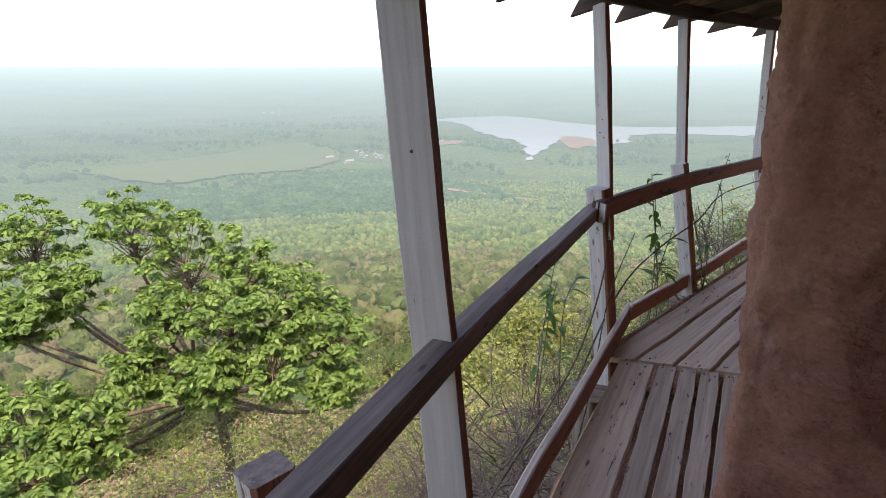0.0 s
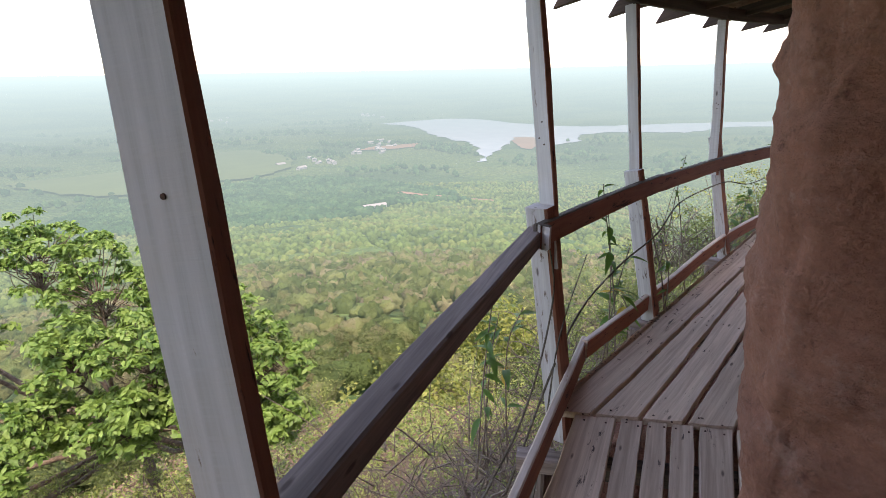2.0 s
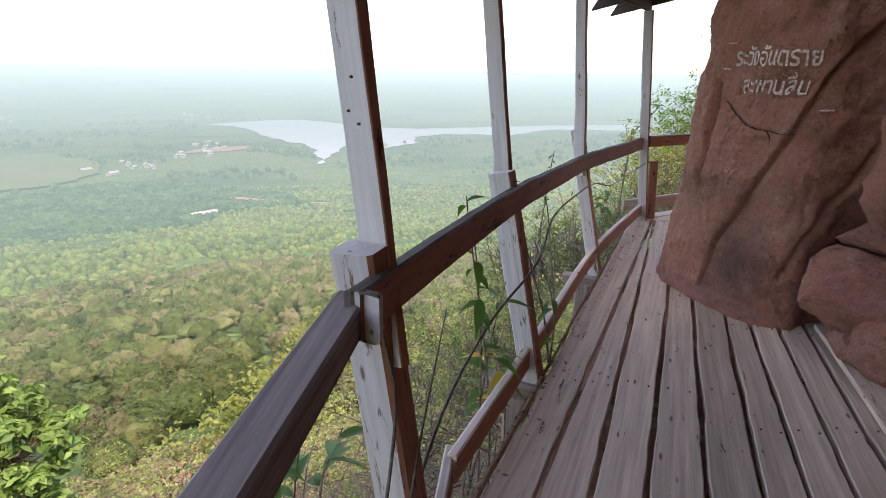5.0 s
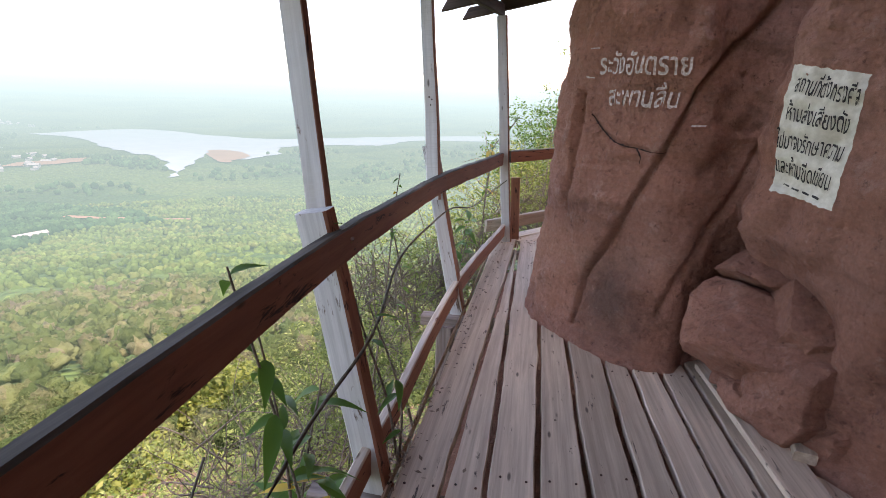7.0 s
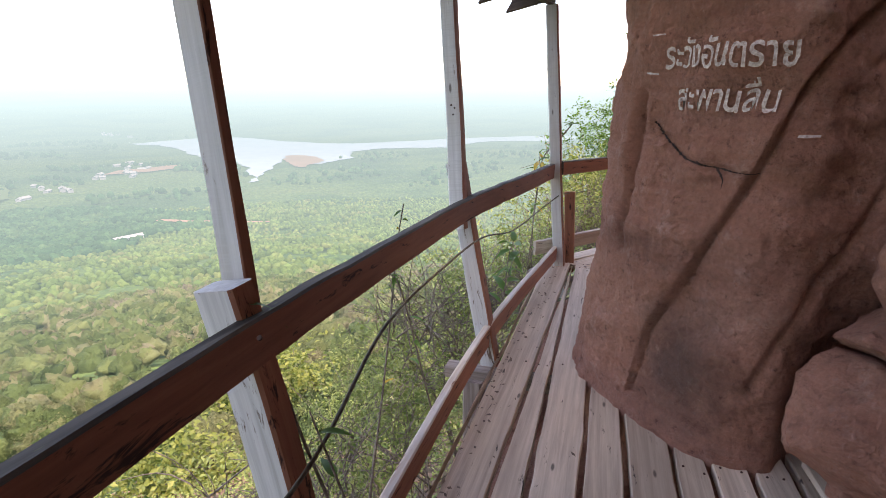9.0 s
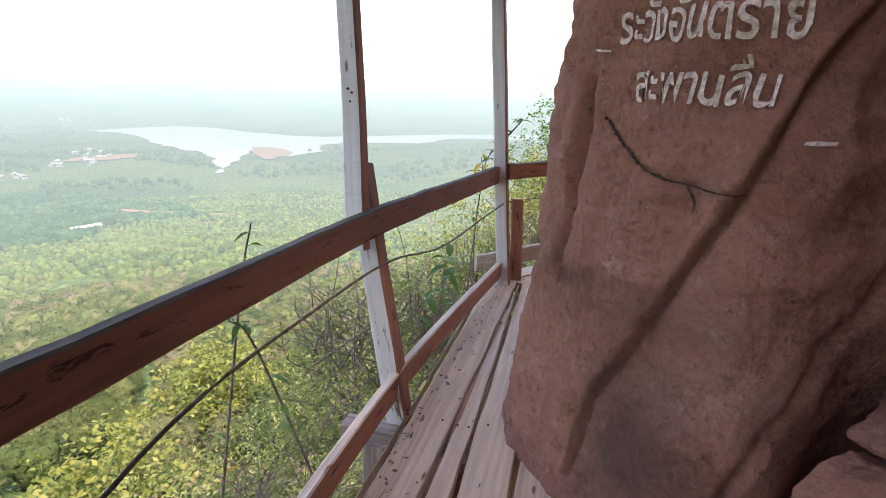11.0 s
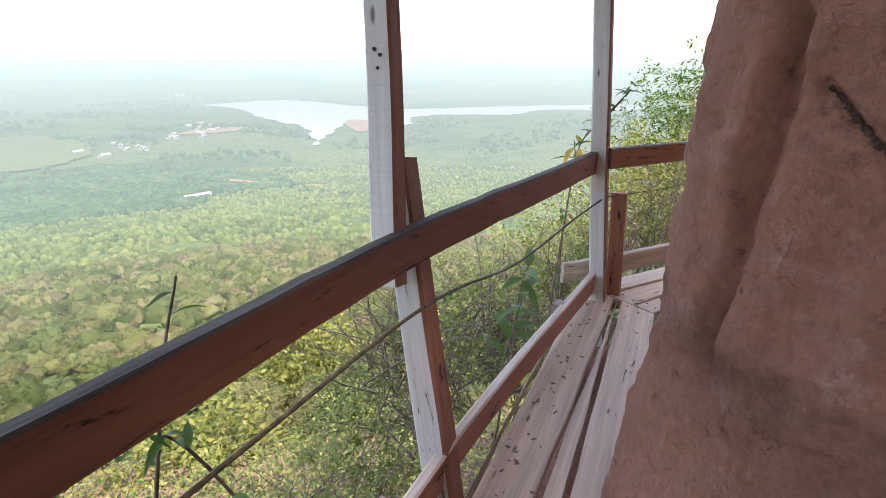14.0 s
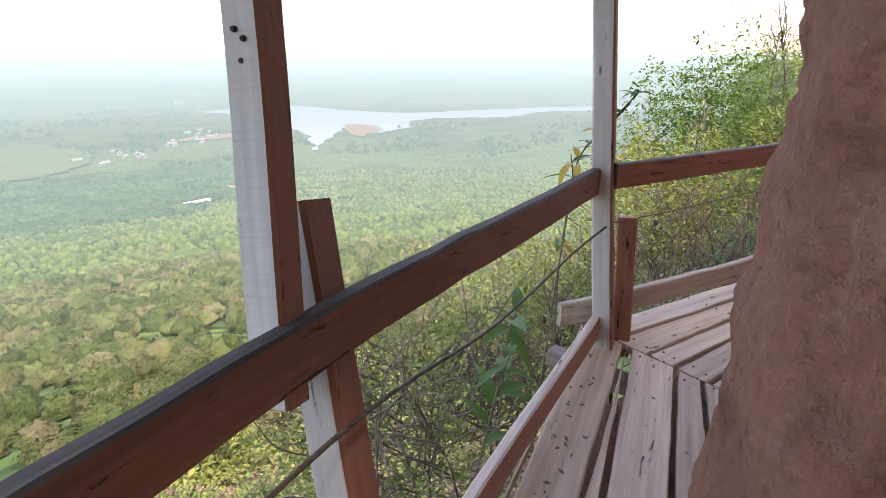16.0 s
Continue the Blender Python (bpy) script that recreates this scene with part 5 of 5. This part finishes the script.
for i, (lobes, mat, leaf, per) in enumerate(SHRUBS):
    cx, cy = sum(l[0] for l in lobes) / len(lobes), sum(l[1] for l in lobes) / len(lobes)
    lab = "tangled olive-green shrub outside the railing" if mat is M_SHRUB else "yellow-green bush outside the railing" if mat is M_YELLOW else "dense dark green bush above the slope"
    if leaf < 0.125:
        leaf, per = leaf * 0.55, per * 3.4
    plant("shrub", lab, "shrub", lobes, per, leaf, mat, (cx, cy, float(land_z(cx, cy)) - 0.3), 30 + i, 0.035, "shrubs on the slope", twigs=22)
plant("tree", "thin half-bare tree above the bushes", "tree", [(10.3, 10.6, 2.1, 0.7), (11.0, 10.4, 2.6, 0.8), (10.8, 10.9, 1.7, 0.6)], 330, 0.07, M_SHRUB, (10.8, 10.8, -3.0), 61, 0.05, twigs=10)


def thicket(name, label, cx, cy, cz, rx, ry, rz, count, seed, thick=0.006):
    """Bare twigs in a tangle, joined as one."""
    rnd = random.Random(seed)
    vs, fs, n0 = [], [], 0
    for _ in range(count):
        a = Vector((cx + rnd.uniform(-rx, rx), cy + rnd.uniform(-ry, ry), cz - rz * rnd.uniform(0.2, 1)))
        d = Vector((rnd.uniform(-1, 1), rnd.uniform(-1, 1), rnd.uniform(0.1, 1.1))).normalized() * rnd.uniform(0.4, 1.1)
        b = a + d * 0.5 + Vector((rnd.uniform(-1, 1), rnd.uniform(-1, 1), rnd.uniform(-0.5, 1))) * 0.13
        v, f = tube(None, smooth_path([a, b, a + d + Vector((0, 0, rnd.uniform(-0.2, 0.1)))], 4), thick * rnd.uniform(0.5, 1.3), thick * 0.3, None, sides=4)
        vs += v
        fs += [tuple(x + n0 for x in q) for q in f]
        n0 += len(v)
    return tagged(hang(name, mesh_of(name, vs, fs, [M_STEM], smooth=True)), label, "twigs", kind="stuff")


thicket("bare_twigs", "tangle of bare brown twigs below the railing", 0.5, 3.7, -0.9, 0.9, 0.9, 0.9, 270, 1, 0.007)
thicket("bare_twigs", "tangle of bare brown twigs beside the far railing", 4.4, 7.6, -0.5, 1.0, 0.6, 0.6, 250, 2, 0.007)
thicket("bare_twigs", "tangle of bare brown twigs on the slope", 2.4, 6.2, -1.2, 0.9, 0.8, 0.8, 220, 3, 0.007)
thicket("bare_twigs", "tangle of bare brown twigs beyond the corner", 7.0, 8.3, -0.1, 1.2, 0.6, 0.7, 230, 4, 0.008)
thicket("bare_twigs", "tangle of bare branches on the hillside", 9.5, 10.2, 0.2, 1.8, 0.8, 1.2, 170, 5, 0.012)
thicket("bare_twigs", "tangle of bare brown twigs below the railing", -0.6, 3.2, -1.7, 0.9, 1.2, 0.8, 120, 6)


def ground_scrub():
    """Low mixed scrub and dry leaves that cover the near slope."""
    rng = np.random.default_rng(21)
    n = 90000
    r = np.sqrt(rng.uniform(2.0 ** 2, 26.0 ** 2, n))
    a = rng.uniform(radians(10), radians(165), n)
    x, y = 2 + r * np.cos(a), 3 + r * np.sin(a)
    keep = (-(x - 2) * 0.69 + (y - 3) * 0.72) > 1.0
    x, y, r = x[keep], y[keep], r[keep]
    hump = 0.5 + 0.5 * np.sin(x * 1.7 + np.sin(y * 1.3)) * np.sin(y * 1.5 + 2)
    z = land_z(x, y) + rng.random(len(x)) * (0.15 + hump * 0.9)
    c = np.stack([x, y, z], 1)
    v, f = leaves(c, np.tile([0, 0, 1.0], (len(x), 1)), 0.05 + 0.09 * (r[:, None] > 9) + 0.05 * (r[:, None] > 15), rng, 1.9, 0.2)
    idx = np.repeat((rng.random(len(x)) + 0.4 * hump > 0.75).astype(np.int32) + (rng.random(len(x)) > 0.85), 2) % 3
    me = fast_mesh("scrub", v, f, [M_DRY, M_SHRUB, M_DEEP], idx)
    return tagged(hang("scrub", me), "mixed dry and green scrub covering the slope", "scrub", kind="stuff")


ground_scrub()


def litter():
    """Dry leaves caught along the low rail and in the gaps."""
    rnd = random.Random(9)
    t = []
    v, f = [], []
    for _ in range(230):
        k = rnd.random()
        p = Vector((1.05, 3.40, 0)).lerp(Vector((4.70, 6.78, 0)), k) + INNER * abs(rnd.gauss(0.0, 0.055)) - INNER * 0.03
        if rnd.random() < 0.25:
            p = Vector((2.03, 4.38, 0)) + Vector((rnd.gauss(0, 0.07), rnd.gauss(0, 0.07), 0))
        elif rnd.random() < 0.12:
            p += INNER * rnd.uniform(0, 1.0)
        a, s = rnd.uniform(0, 6.28), rnd.uniform(0.007, 0.017)
        d, w = Vector((math.cos(a), math.sin(a), rnd.uniform(-0.4, 0.4))) * s, Vector((-math.sin(a), math.cos(a), rnd.uniform(-0.4, 0.4))) * s * 0.5
        p.z = 0.009 + rnd.random() * 0.012
        n0 = len(v)
        v += [p - d, p + w, p + d, p - w]
        f.append((n0, n0 + 1, n0 + 2, n0 + 3))
    return tagged(hang("leaf_litter", mesh_of("leaf_litter", v, f, [M_DRY])), "small dry leaves scattered along the boards", "litter", kind="stuff")


litter()


# ---------------------------------------------------------------- nails
def nail(p, nrm, r, parent):
    m = look(Vector(p) + Vector(nrm), p)
    bm = bmesh.new()
    bmesh.ops.create_cone(bm, cap_ends=True, segments=8, radius1=r, radius2=r * 0.8, depth=0.006)
    me = bpy.data.meshes.new("nail")
    bm.to_mesh(me)
    bm.free()
    me.materials.append(M_NAIL)
    m.translation = Vector(p)
    return hang("nail", me, parent, "", m)


rails = [o for o in scene.objects if o.name.startswith("handrail")]
nail((-0.128, 1.453, 0.957), (0.9, -0.44, 0), 0.009, rails[0])
nail((3.22, 5.765, 0.84), INNER, 0.010, rails[1])
for j, (x, y) in enumerate(((0.485, 2.405), (1.16, 3.61))):
    nail((x, y, 0.10), (0.87, -0.5, 0), 0.006, [o for o in scene.objects if o.name == "foot_rail"][0])
for x, y in ((2.06, 4.485), (3.30, 5.65), (4.6, 6.685)):
    nail((x, y, 0.09), INNER, 0.006, [o for o in scene.objects if o.name == "foot_rail.001"][0])
nail((4.95, 6.83, 0.16), (0.13, -0.99, 0), 0.006, [o for o in scene.objects if o.name == "foot_rail.002"][0])
posts = [o for o in scene.objects if o.name.startswith("railing_post")]
# dark discs for the nail holes in the white post
for x, y, z in ((3.124, 5.855, 1.40), (3.137, 5.842, 1.385), (3.131, 5.845, 1.35), (3.112, 5.79, 0.98)):
    nail((x, y, z), (-0.717, -0.697, 0), 0.0055, posts[3])
# dark disc for the knot slot in the first post
nail((-0.2485, 1.5795, 1.54), (-0.36, -0.933, 0), 0.006, posts[0])
# dark discs for the small holes in the second post
for x, y, z in ((0.813, 3.497, 1.39), (0.832, 3.472, 1.36), (0.822, 3.493, 1.47)):
    nail((x, y, z), (-0.86, -0.51, 0), 0.004, posts[1])
nail((1.842, 4.418, 0.94), INNER, 0.009, rails[1])



def board_nails():
    """Nail heads where the boards cross the joists."""
    bm = bmesh.new()
    bmesh.ops.create_cone(bm, cap_ends=True, segments=7, radius1=0.0055, radius2=0.0045, depth=0.004)
    me = bpy.data.meshes.new("nail")
    bm.to_mesh(me)
    bm.free()
    me.materials.append(M_NAIL)
    rnd = random.Random(4)
    for ob in [o for o in floor.children if o.name.startswith("floor_board")]:
        xs = [v.co.x for v in ob.data.vertices]
        ys = [v.co.y for v in ob.data.vertices]
        lo, hi, wide = min(xs), max(xs), 0.10
        for x in (hi - 0.06, lo + (hi - lo) * 0.62, lo + (hi - lo) * 0.28, lo + 0.06):
            row = [v.co for v in ob.data.vertices if abs(v.co.x - x) < 0.14]
            if len(row) < 4:
                continue
            y0, y1 = min(v.y for v in row), max(v.y for v in row)
            for f in (0.22, 0.78):
                n = new("nail", me)
                n.parent = ob
                n.location = (x + rnd.uniform(-0.02, 0.02), y0 + (y1 - y0) * f + rnd.uniform(-0.01, 0.01), max(v.z for v in row) + 0.0005)


board_nails()
